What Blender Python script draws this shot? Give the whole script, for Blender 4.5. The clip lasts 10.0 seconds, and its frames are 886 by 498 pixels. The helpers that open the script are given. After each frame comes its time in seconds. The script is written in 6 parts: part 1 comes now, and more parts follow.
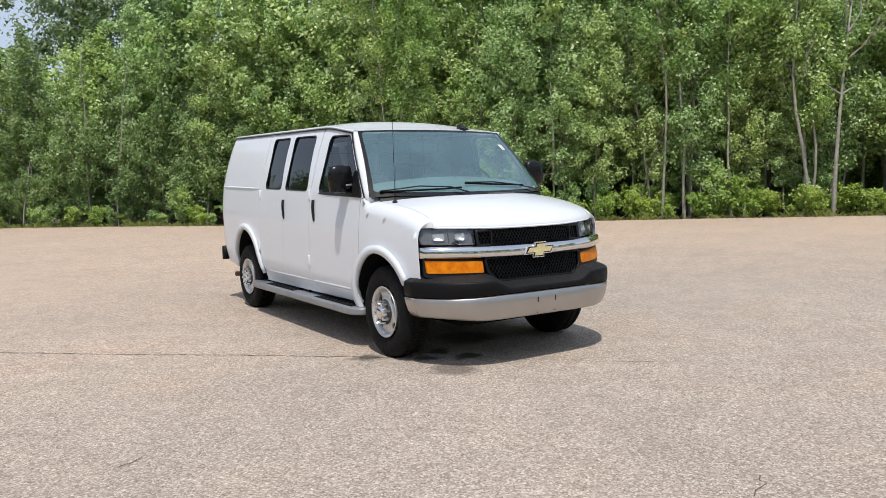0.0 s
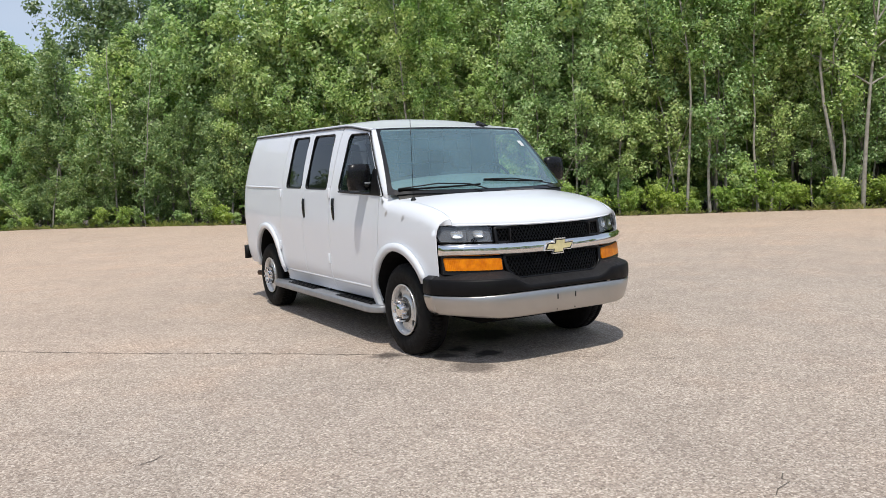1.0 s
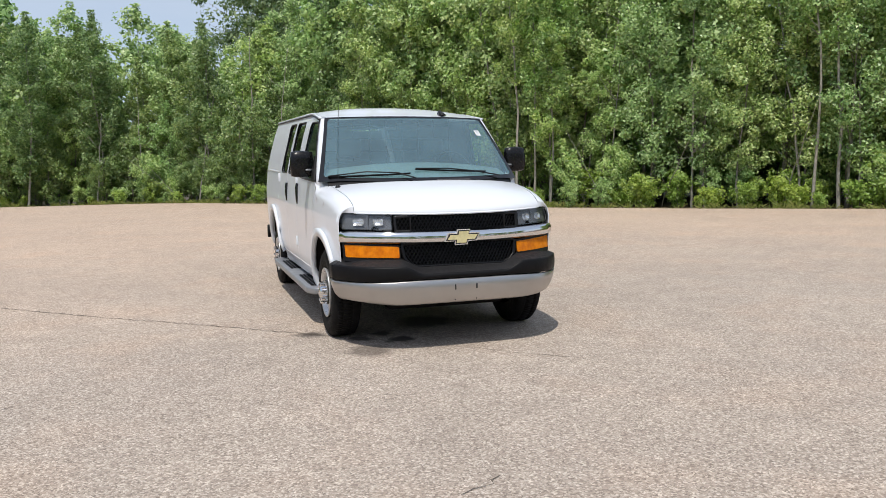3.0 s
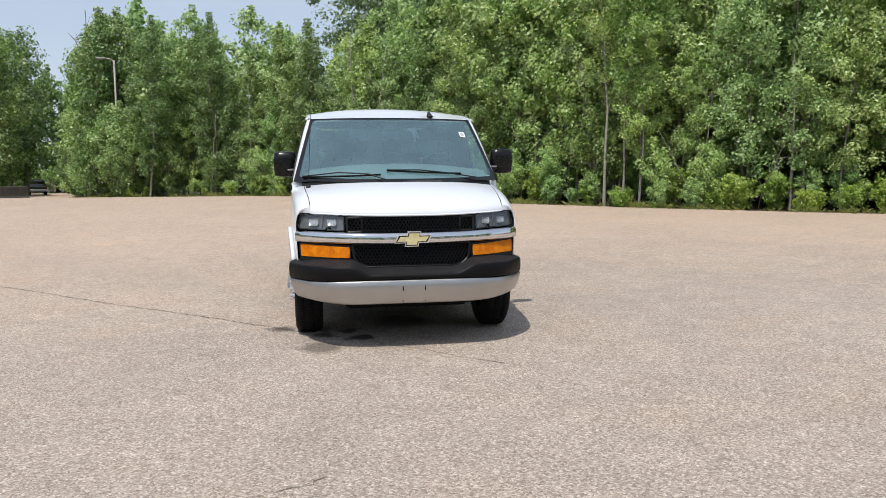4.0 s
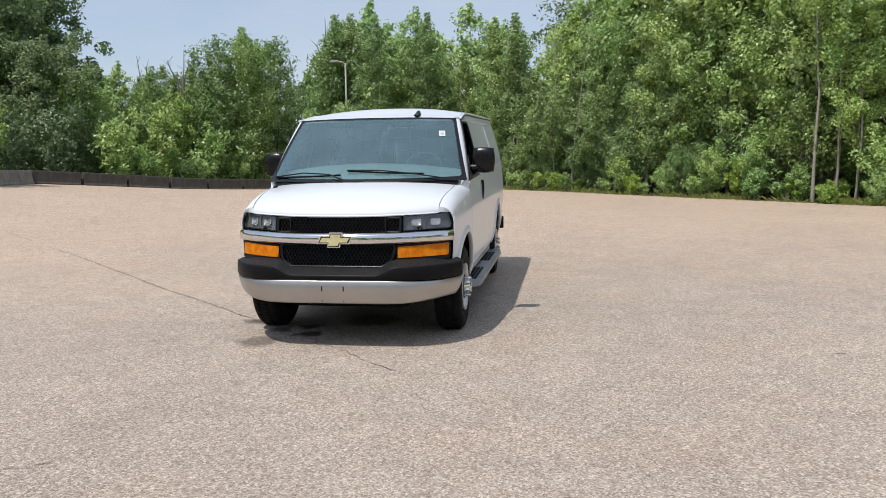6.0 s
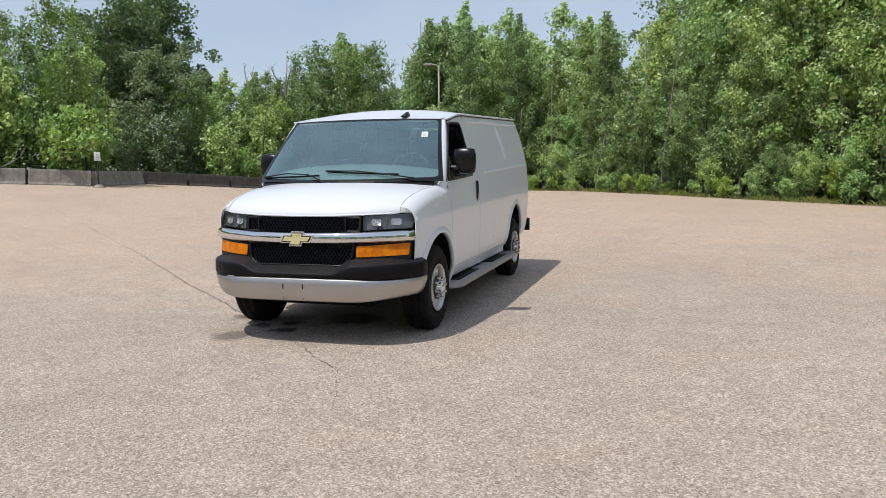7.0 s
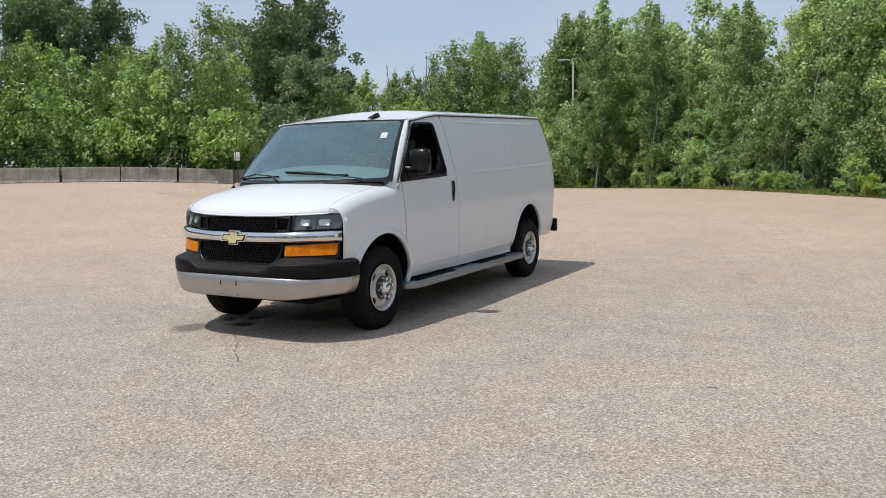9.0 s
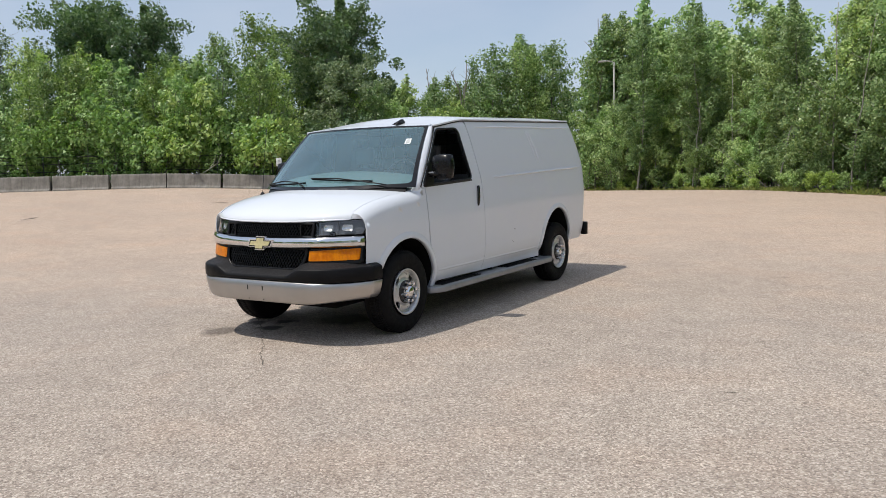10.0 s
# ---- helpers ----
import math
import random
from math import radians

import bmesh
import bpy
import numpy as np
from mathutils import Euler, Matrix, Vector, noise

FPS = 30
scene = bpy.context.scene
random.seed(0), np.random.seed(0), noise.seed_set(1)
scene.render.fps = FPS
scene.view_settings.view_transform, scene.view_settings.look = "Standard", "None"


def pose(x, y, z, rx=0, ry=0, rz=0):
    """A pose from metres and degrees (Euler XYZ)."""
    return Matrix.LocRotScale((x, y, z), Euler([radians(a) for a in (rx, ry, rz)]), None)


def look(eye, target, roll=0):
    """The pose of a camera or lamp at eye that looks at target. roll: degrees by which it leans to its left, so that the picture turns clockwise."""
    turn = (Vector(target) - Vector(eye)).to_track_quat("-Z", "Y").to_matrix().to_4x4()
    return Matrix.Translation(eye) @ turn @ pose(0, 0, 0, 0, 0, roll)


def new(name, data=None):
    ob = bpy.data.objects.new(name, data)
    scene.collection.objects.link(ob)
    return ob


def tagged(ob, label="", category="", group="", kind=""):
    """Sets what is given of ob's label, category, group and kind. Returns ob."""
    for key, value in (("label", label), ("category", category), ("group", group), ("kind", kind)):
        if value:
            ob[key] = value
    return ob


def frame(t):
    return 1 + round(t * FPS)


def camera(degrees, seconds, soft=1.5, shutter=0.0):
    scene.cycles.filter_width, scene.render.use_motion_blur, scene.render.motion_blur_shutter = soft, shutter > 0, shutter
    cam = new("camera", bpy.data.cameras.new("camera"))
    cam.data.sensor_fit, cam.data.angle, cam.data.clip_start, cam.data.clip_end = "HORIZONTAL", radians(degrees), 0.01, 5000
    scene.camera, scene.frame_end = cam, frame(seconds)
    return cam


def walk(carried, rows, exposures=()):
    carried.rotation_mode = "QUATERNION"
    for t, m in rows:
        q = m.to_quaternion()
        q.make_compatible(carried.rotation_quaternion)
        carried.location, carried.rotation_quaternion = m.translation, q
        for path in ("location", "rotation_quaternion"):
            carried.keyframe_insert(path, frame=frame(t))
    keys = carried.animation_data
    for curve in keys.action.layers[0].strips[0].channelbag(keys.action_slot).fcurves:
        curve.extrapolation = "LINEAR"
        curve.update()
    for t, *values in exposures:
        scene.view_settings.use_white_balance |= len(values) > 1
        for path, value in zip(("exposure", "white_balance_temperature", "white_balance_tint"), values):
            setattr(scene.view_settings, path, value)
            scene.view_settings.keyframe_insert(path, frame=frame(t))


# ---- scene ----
from mathutils import geometry

# camera and its way round the front of the van
cam = camera(60.1, 10.0, soft=0.75)
PATH = [
    (0, (-3.948, -5.672, 1.434), (-2.881, -3.988, 1.268), -1.6),
    (0.5, (-3.95, -5.649, 1.437), (-2.903, -3.953, 1.268), -1.9),
    (1, (-3.901, -5.681, 1.435), (-2.889, -3.965, 1.263), -2.3),
    (1.5, (-3.657, -5.904, 1.425), (-2.7, -4.158, 1.245), -2.3),
    (2, (-3.229, -6.109, 1.399), (-2.356, -4.319, 1.21), -2.0),
    (2.5, (-2.706, -6.374, 1.406), (-1.94, -4.537, 1.209), -1.5),
    (4, (-0.82, -7.019, 1.467), (-0.479, -5.059, 1.257), -0.3),
    (4.5, (-0.148, -7.047, 1.476), (0.034, -5.066, 1.261), -0.3),
    (5, (0.523, -7.043, 1.502), (0.54, -5.056, 1.28), -0.5),
    (5.5, (1.177, -6.944, 1.511), (1.031, -4.962, 1.283), -0.6),
    (6, (1.818, -6.905, 1.521), (1.516, -4.941, 1.295), -0.7),
    (7.5, (3.581, -6.455, 1.487), (2.893, -4.59, 1.271), -0.7),
    (8, (4.111, -6.288, 1.495), (3.326, -4.461, 1.278), -0.8),
    (8.5, (4.549, -6.079, 1.503), (3.669, -4.297, 1.283), -0.9),
    (9, (4.816, -5.857, 1.5), (3.858, -4.115, 1.281), -1.0),
    (9.5, (4.966, -5.815, 1.516), (3.948, -4.108, 1.302), -1.3),
    (10, (5.009, -5.815, 1.514), (3.954, -4.129, 1.306), -1.6),
]
walk(cam, [(t, look(eye, target, roll)) for t, eye, target, roll in PATH], [(0.0, 0.0), (4.0, -0.03), (10.0, -0.14)])

# sky and sun: a high, slightly hazy summer sun over the van's right front corner
SUN_DIR = Vector((-0.55, -0.85, 2.1)).normalized()
world = bpy.data.worlds.new("world")
scene.world = world
world.use_nodes = True
wn = world.node_tree.nodes
sky = wn.new("ShaderNodeTexSky")
sky.sky_type, sky.sun_disc = "NISHITA", False
sky.sun_elevation = math.asin(SUN_DIR.z)
sky.sun_rotation = math.atan2(SUN_DIR.x, SUN_DIR.y)
sky.air_density, sky.dust_density, sky.ozone_density = 1.0, 1.2, 2.0
wn["Background"].inputs[1].default_value = 0.142
# thin high cloud spread over the whole sky
wl = world.node_tree.links
wc = wn.new("ShaderNodeTexCoord")
wm = wn.new("ShaderNodeMapping")
wm.inputs["Scale"].default_value = (1.2, 1.2, 3.5)
wl.new(wc.outputs["Generated"], wm.inputs["Vector"])
cloud = wn.new("ShaderNodeTexNoise")
cloud.inputs["Scale"].default_value, cloud.inputs["Detail"].default_value = 2.2, 5.0
wl.new(wm.outputs[0], cloud.inputs["Vector"])
veil = wn.new("ShaderNodeMapRange")
veil.inputs["From Min"].default_value, veil.inputs["From Max"].default_value = 0.3, 0.7
veil.inputs["To Min"].default_value, veil.inputs["To Max"].default_value = 0.35, 0.75
wl.new(cloud.outputs[0], veil.inputs["Value"])
blend = wn.new("ShaderNodeMix")
blend.data_type = "RGBA"
wl.new(veil.outputs[0], blend.inputs[0])
wl.new(sky.outputs[0], blend.inputs[6])
blend.inputs[7].default_value = (4.6, 5.1, 6.0, 1)
wl.new(blend.outputs[2], wn["Background"].inputs[0])
sun = new("sun", bpy.data.lights.new("sun", "SUN"))
sun.data.energy, sun.data.angle, sun.data.color = 3.45, radians(0.6), (1.0, 0.95, 0.87)
sun.matrix_world = look(SUN_DIR * 50, (0, 0, 0))
scene.view_settings.exposure = 0.0

# ---- materials ----
class Nodes:
    """A small helper that wires a procedural material."""

    def __init__(self, name):
        self.mat = bpy.data.materials.new(name)
        self.mat.use_nodes = True
        self.nt = self.mat.node_tree
        self.p = self.nt.nodes["Principled BSDF"]
        self.out = self.nt.nodes["Material Output"]

    def add(self, kind, **values):
        n = self.nt.nodes.new("ShaderNode" + kind)
        if "operation" in values:
            n.operation = values.pop("operation")
        if "blend_type" in values:
            n.data_type, n.blend_type = "RGBA", values.pop("blend_type")
        for k, v in values.items():
            self.put(n.inputs[k], v)
        return n

    def put(self, socket, v):
        if isinstance(v, bpy.types.NodeSocket):
            self.nt.links.new(v, socket)
        else:
            socket.default_value = v

    def set(self, **values):
        for k, v in values.items():
            self.put(self.p.inputs[k.replace("_", " ")], v)
        return self

    def coords(self, scale=1.0, kind="Object"):
        m = self.add("Mapping")
        self.put(m.inputs["Vector"], self.add("TexCoord").outputs[kind])
        m.inputs["Scale"].default_value = (scale,) * 3 if not isinstance(scale, tuple) else scale
        return m.outputs[0]

    def noise(self, vec, scale, detail=4.0, rough=0.55):
        n = self.add("TexNoise")
        self.put(n.inputs["Vector"], vec)
        n.inputs["Scale"].default_value, n.inputs["Detail"].default_value, n.inputs["Roughness"].default_value = scale, detail, rough
        return n.outputs[0]

    def ramp(self, fac, stops):
        r = self.add("ValToRGB")
        e = r.color_ramp.elements
        while len(e) < len(stops):
            e.new(0.5)
        for el, (pos, col) in zip(e, stops):
            el.position = pos
            el.color = (*col, 1) if isinstance(col, tuple) else (col, col, col, 1)
        self.put(r.inputs[0], fac)
        return r.outputs[0]

    def mix(self, fac, a, b, mode="MIX"):
        m = self.add("Mix", blend_type=mode)
        self.put(m.inputs[0], fac)
        for s, v in ((m.inputs[6], a), (m.inputs[7], b)):
            self.put(s, (*v, 1) if isinstance(v, tuple) and len(v) == 3 else v)
        return m.outputs[2]

    def math(self, op, a, b=0.0):
        m = self.add("Math", operation=op)
        self.put(m.inputs[0], a)
        self.put(m.inputs[1], b)
        return m.outputs[0]

    def bump(self, height, strength=0.3, distance=0.01):
        b = self.add("Bump")
        b.inputs["Strength"].default_value, b.inputs["Distance"].default_value = strength, distance
        self.put(b.inputs["Height"], height)
        self.put(self.p.inputs["Normal"], b.outputs[0])
        return self


def plain(name, col, rough=0.5, metal=0.0, vary=0.12, scale=6.0, bump=0.0, bscale=120.0, coat=0.0, spec=0.5):
    """A surface with a little unevenness of tone and gloss."""
    n = Nodes(name)
    v = n.coords()
    a = n.noise(v, scale, 5.0)
    dark = tuple(c * (1 - vary) for c in col)
    lite = tuple(min(1.0, c * (1 + vary)) for c in col)
    n.set(Base_Color=n.ramp(a, [(0.3, dark), (0.7, lite)]), Metallic=metal)
    n.set(Roughness=n.ramp(n.noise(v, scale * 3.1, 4.0), [(0.3, max(0.02, rough * 0.82)), (0.7, min(1.0, rough * 1.18))]))
    n.p.inputs["Specular IOR Level"].default_value = spec
    if coat:
        n.set(Coat_Weight=coat, Coat_Roughness=0.04)
    if bump:
        n.bump(n.noise(v, bscale, 3.0), bump, 0.004)
    return n.mat


def leaf_mat(name, dark, mid, lite, trans=0.35):
    n = Nodes(name)
    isl = n.add("NewGeometry").outputs["Random Per Island"]
    obj = n.add("ObjectInfo").outputs["Random"]
    col = n.ramp(isl, [(0.0, dark), (0.45, mid), (1.0, lite)])
    tint = n.ramp(obj, [(0.0, (0.86, 0.95, 0.88)), (0.5, (1.0, 1.0, 0.95)), (1.0, (1.1, 1.05, 0.82))])
    col = n.mix(1.0, col, tint, "MULTIPLY")
    n.set(Base_Color=col, Roughness=0.4)
    n.p.inputs["Specular IOR Level"].default_value = 0.5
    tr = n.add("BsdfTranslucent")
    n.put(tr.inputs["Color"], n.mix(1.0, col, (1.1, 1.22, 0.55), "MULTIPLY"))
    m = n.add("MixShader")
    m.inputs[0].default_value = trans
    n.nt.links.new(n.p.outputs[0], m.inputs[1])
    n.nt.links.new(tr.outputs[0], m.inputs[2])
    n.nt.links.new(m.outputs[0], n.out.inputs[0])
    return n.mat


M_ASPEN = leaf_mat("aspen_leaf", (0.135, 0.243, 0.072), (0.30, 0.446, 0.153), (0.56, 0.68, 0.32), 0.3)
M_POPLAR = leaf_mat("poplar_leaf", (0.145, 0.243, 0.084), (0.312, 0.444, 0.172), (0.61, 0.71, 0.385), 0.3)
# darker leaf colour that stands in for less direct sun on the trees
M_SHADE_LEAF = leaf_mat("shade_leaf", (0.078, 0.15, 0.046), (0.166, 0.262, 0.088), (0.37, 0.465, 0.205), 0.28)
M_OAK = leaf_mat("oak_leaf", (0.08, 0.14, 0.075), (0.155, 0.23, 0.125), (0.29, 0.36, 0.23), 0.3)
M_BUSH = leaf_mat("bush_leaf", (0.15, 0.235, 0.04), (0.285, 0.40, 0.078), (0.48, 0.58, 0.16), 0.36)
M_BARK = plain("grey_bark", (0.22, 0.20, 0.17), 0.85, vary=0.4, scale=5.0, bump=0.6, bscale=30.0)
M_PALE_BARK = plain("pale_bark", (0.29, 0.275, 0.235), 0.8, vary=0.3, scale=7.0, bump=0.4, bscale=30.0)


def glass_mat(name, tint, gloss=1.0, ior=1.55, sky_sheen=0.0):
    """A pane: tinted, clear, with a mirror gloss that grows at a glancing view."""
    n = Nodes(name)
    t = n.add("BsdfTransparent")
    t.inputs[0].default_value = (*tint, 1)
    g = n.add("BsdfGlossy")
    g.inputs["Roughness"].default_value = 0.015
    g.inputs["Color"].default_value = (gloss, gloss, gloss, 1)
    f = n.add("Fresnel")
    f.inputs[0].default_value = ior
    m = n.add("MixShader")
    n.put(m.inputs[0], f.outputs[0])
    n.nt.links.new(t.outputs[0], m.inputs[1])
    n.nt.links.new(g.outputs[0], m.inputs[2])
    last = m
    # blue-green diffuse share painted in for the sky's reflection on the pane
    if sky_sheen:
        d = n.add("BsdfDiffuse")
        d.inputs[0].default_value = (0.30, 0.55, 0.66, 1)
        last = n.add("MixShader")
        n.put(last.inputs[0], n.ramp(n.noise(n.coords(), 3.0, 5.0), [(0.3, sky_sheen * 0.8), (0.7, sky_sheen * 1.2)]))
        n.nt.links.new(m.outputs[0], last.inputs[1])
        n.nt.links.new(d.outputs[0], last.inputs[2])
    n.nt.links.new(last.outputs[0], n.out.inputs[0])
    return n.mat


def paint_mat():
    n = Nodes("white_paint")
    v = n.coords()
    dirt = n.ramp(n.noise(v, 1.7, 6.0, 0.65), [(0.3, (0.70, 0.733, 0.785)), (0.7, (0.72, 0.75, 0.795))])
    specks = n.ramp(n.noise(v, 55.0, 3.0, 0.7), [(0.74, (1, 1, 1)), (0.9, (0.99, 0.988, 0.985))])
    n.set(Base_Color=n.mix(1.0, dirt, specks, "MULTIPLY"), Roughness=n.ramp(n.noise(v, 4.0, 5.0), [(0.3, 0.30), (0.7, 0.38)]), Coat_Weight=0.55, Coat_Roughness=0.03)
    n.p.inputs["Specular IOR Level"].default_value = 0.15
    return n.mat


M_WHITE = paint_mat()
M_CHROME = plain("chrome", (0.75, 0.75, 0.76), 0.07, 1.0, vary=0.04)
M_SATIN = plain("satin_chrome", (0.48, 0.465, 0.455), 0.36, 1.0, vary=0.06, scale=3.0)
M_STEEL = plain("wheel_steel", (0.60, 0.60, 0.60), 0.32, 0.65, vary=0.12, scale=14.0)
M_ALU = plain("brushed_aluminium", (0.30, 0.31, 0.33), 0.42, 0.55, vary=0.1, scale=9.0)
M_BLACK = plain("black_plastic", (0.006, 0.006, 0.007), 0.42, vary=0.3, scale=8.0, bump=0.1, bscale=300.0, spec=0.3)
# grained ledge plastic, coloured lighter to carry the light on its slope
M_LEDGE = plain("grained_lit_bumper_plastic", (0.015, 0.0145, 0.0155), 0.6, vary=0.25, scale=9.0, bump=0.2, bscale=260.0, spec=0.22)
M_BUMPER = plain("black_bumper_plastic", (0.0055, 0.0054, 0.0062), 0.5, vary=0.25, scale=5.0, bump=0.12, bscale=400.0, spec=0.16)
M_SHELL = plain("black_mirror_shell", (0.006, 0.006, 0.007), 0.26, vary=0.2, scale=8.0, spec=0.3)
M_GRILLE = plain("black_grille_plastic", (0.004, 0.004, 0.0045), 0.3, vary=0.2, scale=12.0, spec=0.22)
M_GLOSSBLACK = plain("gloss_black", (0.008, 0.008, 0.009), 0.14, vary=0.2)
M_RUBBER = plain("tyre_rubber", (0.007, 0.007, 0.0075), 0.7, vary=0.35, scale=7.0, bump=0.3, bscale=180.0, spec=0.14)
M_DARK = plain("dark_underbody", (0.009, 0.009, 0.009), 0.95, vary=0.4, scale=5.0, spec=0.08)
M_LINER = plain("grey_trim", (0.09, 0.09, 0.095), 0.7, vary=0.2, scale=6.0)
M_DASH = plain("pale_grey_dashboard", (0.22, 0.30, 0.31), 0.6, vary=0.1, scale=9.0)
M_HUB = plain("dark_hub_steel", (0.045, 0.043, 0.04), 0.5, 0.5, vary=0.4, scale=40.0)
M_RUST = plain("rusty_steel", (0.14, 0.09, 0.06), 0.7, 0.4, vary=0.4, scale=20.0)
M_SEAT = plain("grey_seat_cloth", (0.06, 0.062, 0.068), 0.9, vary=0.25, scale=40.0)
M_REFLECTOR = plain("lamp_reflector", (0.80, 0.81, 0.83), 0.22, 0.75, vary=0.08, scale=60.0)
M_LAMPGREY = plain("lamp_bezel", (0.17, 0.175, 0.19), 0.32, 0.1, vary=0.1)
M_GOLD = plain("gold_badge", (0.70, 0.63, 0.35), 0.4, 0.2, vary=0.15, scale=20.0)
M_RED = plain("red_lamp", (0.09, 0.006, 0.006), 0.15, vary=0.15, coat=0.5)
M_STICKER = plain("white_sticker", (0.75, 0.77, 0.76), 0.6, vary=0.05)
M_INK = plain("grey_print", (0.35, 0.37, 0.38), 0.6, vary=0.1)
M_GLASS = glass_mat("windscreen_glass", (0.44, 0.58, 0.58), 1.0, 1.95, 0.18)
M_TINT = glass_mat("tinted_glass", (0.16, 0.175, 0.18), 1.0, 1.5)
M_DOORGLASS = glass_mat("door_glass", (0.4, 0.45, 0.47), 1.0, 1.52, 0.015)
M_LENS = glass_mat("clear_lens", (0.88, 0.9, 0.92))


def amber_mat():
    n = Nodes("amber_lens")
    v = n.coords()
    w = n.add("TexWave")
    n.put(w.inputs["Vector"], v)
    w.inputs["Scale"].default_value = 28.0
    col = n.ramp(n.noise(v, 16.0, 3.0), [(0.35, (0.52, 0.125, 0.0)), (0.65, (0.72, 0.225, 0.001))])
    n.set(Base_Color=col, Roughness=0.3)
    n.p.inputs["Specular IOR Level"].default_value = 0.22
    n.bump(w.outputs["Fac"], 0.25, 0.004)
    return n.mat


M_AMBER = amber_mat()


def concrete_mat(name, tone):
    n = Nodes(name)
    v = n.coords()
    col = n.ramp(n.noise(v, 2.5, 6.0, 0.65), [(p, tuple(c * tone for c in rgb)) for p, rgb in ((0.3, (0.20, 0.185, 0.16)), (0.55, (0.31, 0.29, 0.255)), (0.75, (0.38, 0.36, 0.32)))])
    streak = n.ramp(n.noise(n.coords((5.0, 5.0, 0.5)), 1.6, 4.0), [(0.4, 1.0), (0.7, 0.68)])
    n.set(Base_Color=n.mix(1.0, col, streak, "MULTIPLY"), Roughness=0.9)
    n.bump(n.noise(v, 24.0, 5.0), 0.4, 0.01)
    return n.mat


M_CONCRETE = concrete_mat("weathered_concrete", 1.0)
# the same concrete darkened: the trees' shade is put into its colour
M_SHADED_CONCRETE = concrete_mat("shaded_concrete", 0.28)
M_CRACK = plain("crack_filler", (0.115, 0.095, 0.075), 0.95, vary=0.4, scale=30.0)
M_POLE = plain("pale_pole_paint", (0.34, 0.33, 0.31), 0.55, vary=0.1)
M_FENCE = plain("dark_fence", (0.02, 0.022, 0.02), 0.7, vary=0.2)
M_GRASS = leaf_mat("grass_blade", (0.13, 0.18, 0.04), (0.25, 0.30, 0.08), (0.40, 0.40, 0.16), 0.35)
M_LITTER = plain("dry_litter", (0.24, 0.17, 0.10), 0.9, vary=0.5, scale=40.0)
M_DARKPAINT = plain("dark_car_paint", (0.012, 0.013, 0.015), 0.2, vary=0.2, coat=0.5)

# ---- building helpers ----
def mesh_of(name, verts, faces, mat, smooth=False):
    me = bpy.data.meshes.new(name)
    me.from_pydata(verts, [], faces)
    me.materials.append(mat)
    if smooth:
        me.shade_smooth()
    me.update()
    return me


def finish(name, bm, mat, smooth=True):
    """A bmesh as a mesh with a material."""
    me = bpy.data.meshes.new(name)
    bm.to_mesh(me)
    bm.free()
    me.materials.append(mat)
    if smooth:
        me.shade_smooth()
    return me


def part(name, bm, mat, parent, label="", smooth=True):
    """One mesh object under a thing or under a part."""
    me = bm if isinstance(bm, bpy.types.Mesh) else finish(name, bm, mat, smooth)
    ob = new(name, me)
    ob.parent = parent
    if label:
        ob["label"] = label
    return ob


def inside(p, poly):
    x, y = p
    hit = False
    for (x1, y1), (x2, y2) in zip(poly, poly[1:] + poly[:1]):
        if (y1 > y) != (y2 > y) and x < (x2 - x1) * (y - y1) / (y2 - y1) + x1:
            hit = not hit
    return hit


def sheet2d(outline, holes=(), step=0.1, extra=()):
    """Triangles that fill a flat outline with holes, with a grid of inner points so that it can be bent."""
    pts, edges = [], []
    for loop in (outline, *holes):
        k = len(pts)
        pts += [Vector(p) for p in loop]
        edges += [(k + i, k + (i + 1) % len(loop)) for i in range(len(loop))]
    loops = [list(map(tuple, outline)), *[list(map(tuple, h)) for h in holes]]
    arr = np.array([tuple(p) for p in pts])
    lo, hi = arr.min(0), arr.max(0)
    sx, sy = (step, step) if not isinstance(step, tuple) else step
    gx = np.arange(lo[0] + sx * 0.5, hi[0], sx)
    gy = np.arange(lo[1] + sy * 0.5, hi[1], sy)
    near = min(sx, sy) * 0.35
    seg = []
    for lp in loops:
        a = np.array(lp)
        seg.append(np.stack([a, np.roll(a, -1, 0)], 1))
    seg = np.concatenate(seg)
    for x in gx:
        for y in gy:
            d = seg[:, 1] - seg[:, 0]
            t = np.clip(((np.array((x, y)) - seg[:, 0]) * d).sum(1) / np.maximum((d * d).sum(1), 1e-9), 0, 1)
            if np.hypot(*(seg[:, 0] + d * t[:, None] - (x, y)).T).min() < near:
                continue
            if inside((x, y), loops[0]) and not any(inside((x, y), h) for h in loops[1:]):
                pts.append(Vector((x, y)))
    pts += [Vector(p) for p in extra]
    v, _, f, *_ = geometry.delaunay_2d_cdt(pts, edges, [], 0, 1e-5)
    keep = []
    for tri in f:
        c = sum((v[i] for i in tri), Vector((0, 0))) / 3
        if inside(c, loops[0]) and not any(inside(c, h) for h in loops[1:]):
            keep.append(tuple(tri))
    return [tuple(p) for p in v], keep


def smoothstep(a, b, x):
    t = min(1.0, max(0.0, (x - a) / (b - a)))
    return t * t * (3 - 2 * t)


def gz(x, y):
    """Height of the ground: flat round the van, rising gently to the far left corner."""
    return 0.95 * smoothstep(6.0, 30.0, -x - 0.6 * max(0.0, y - 20)) - 0.3 * smoothstep(34, 48, y) - 1.0 * smoothstep(48, 84, y)


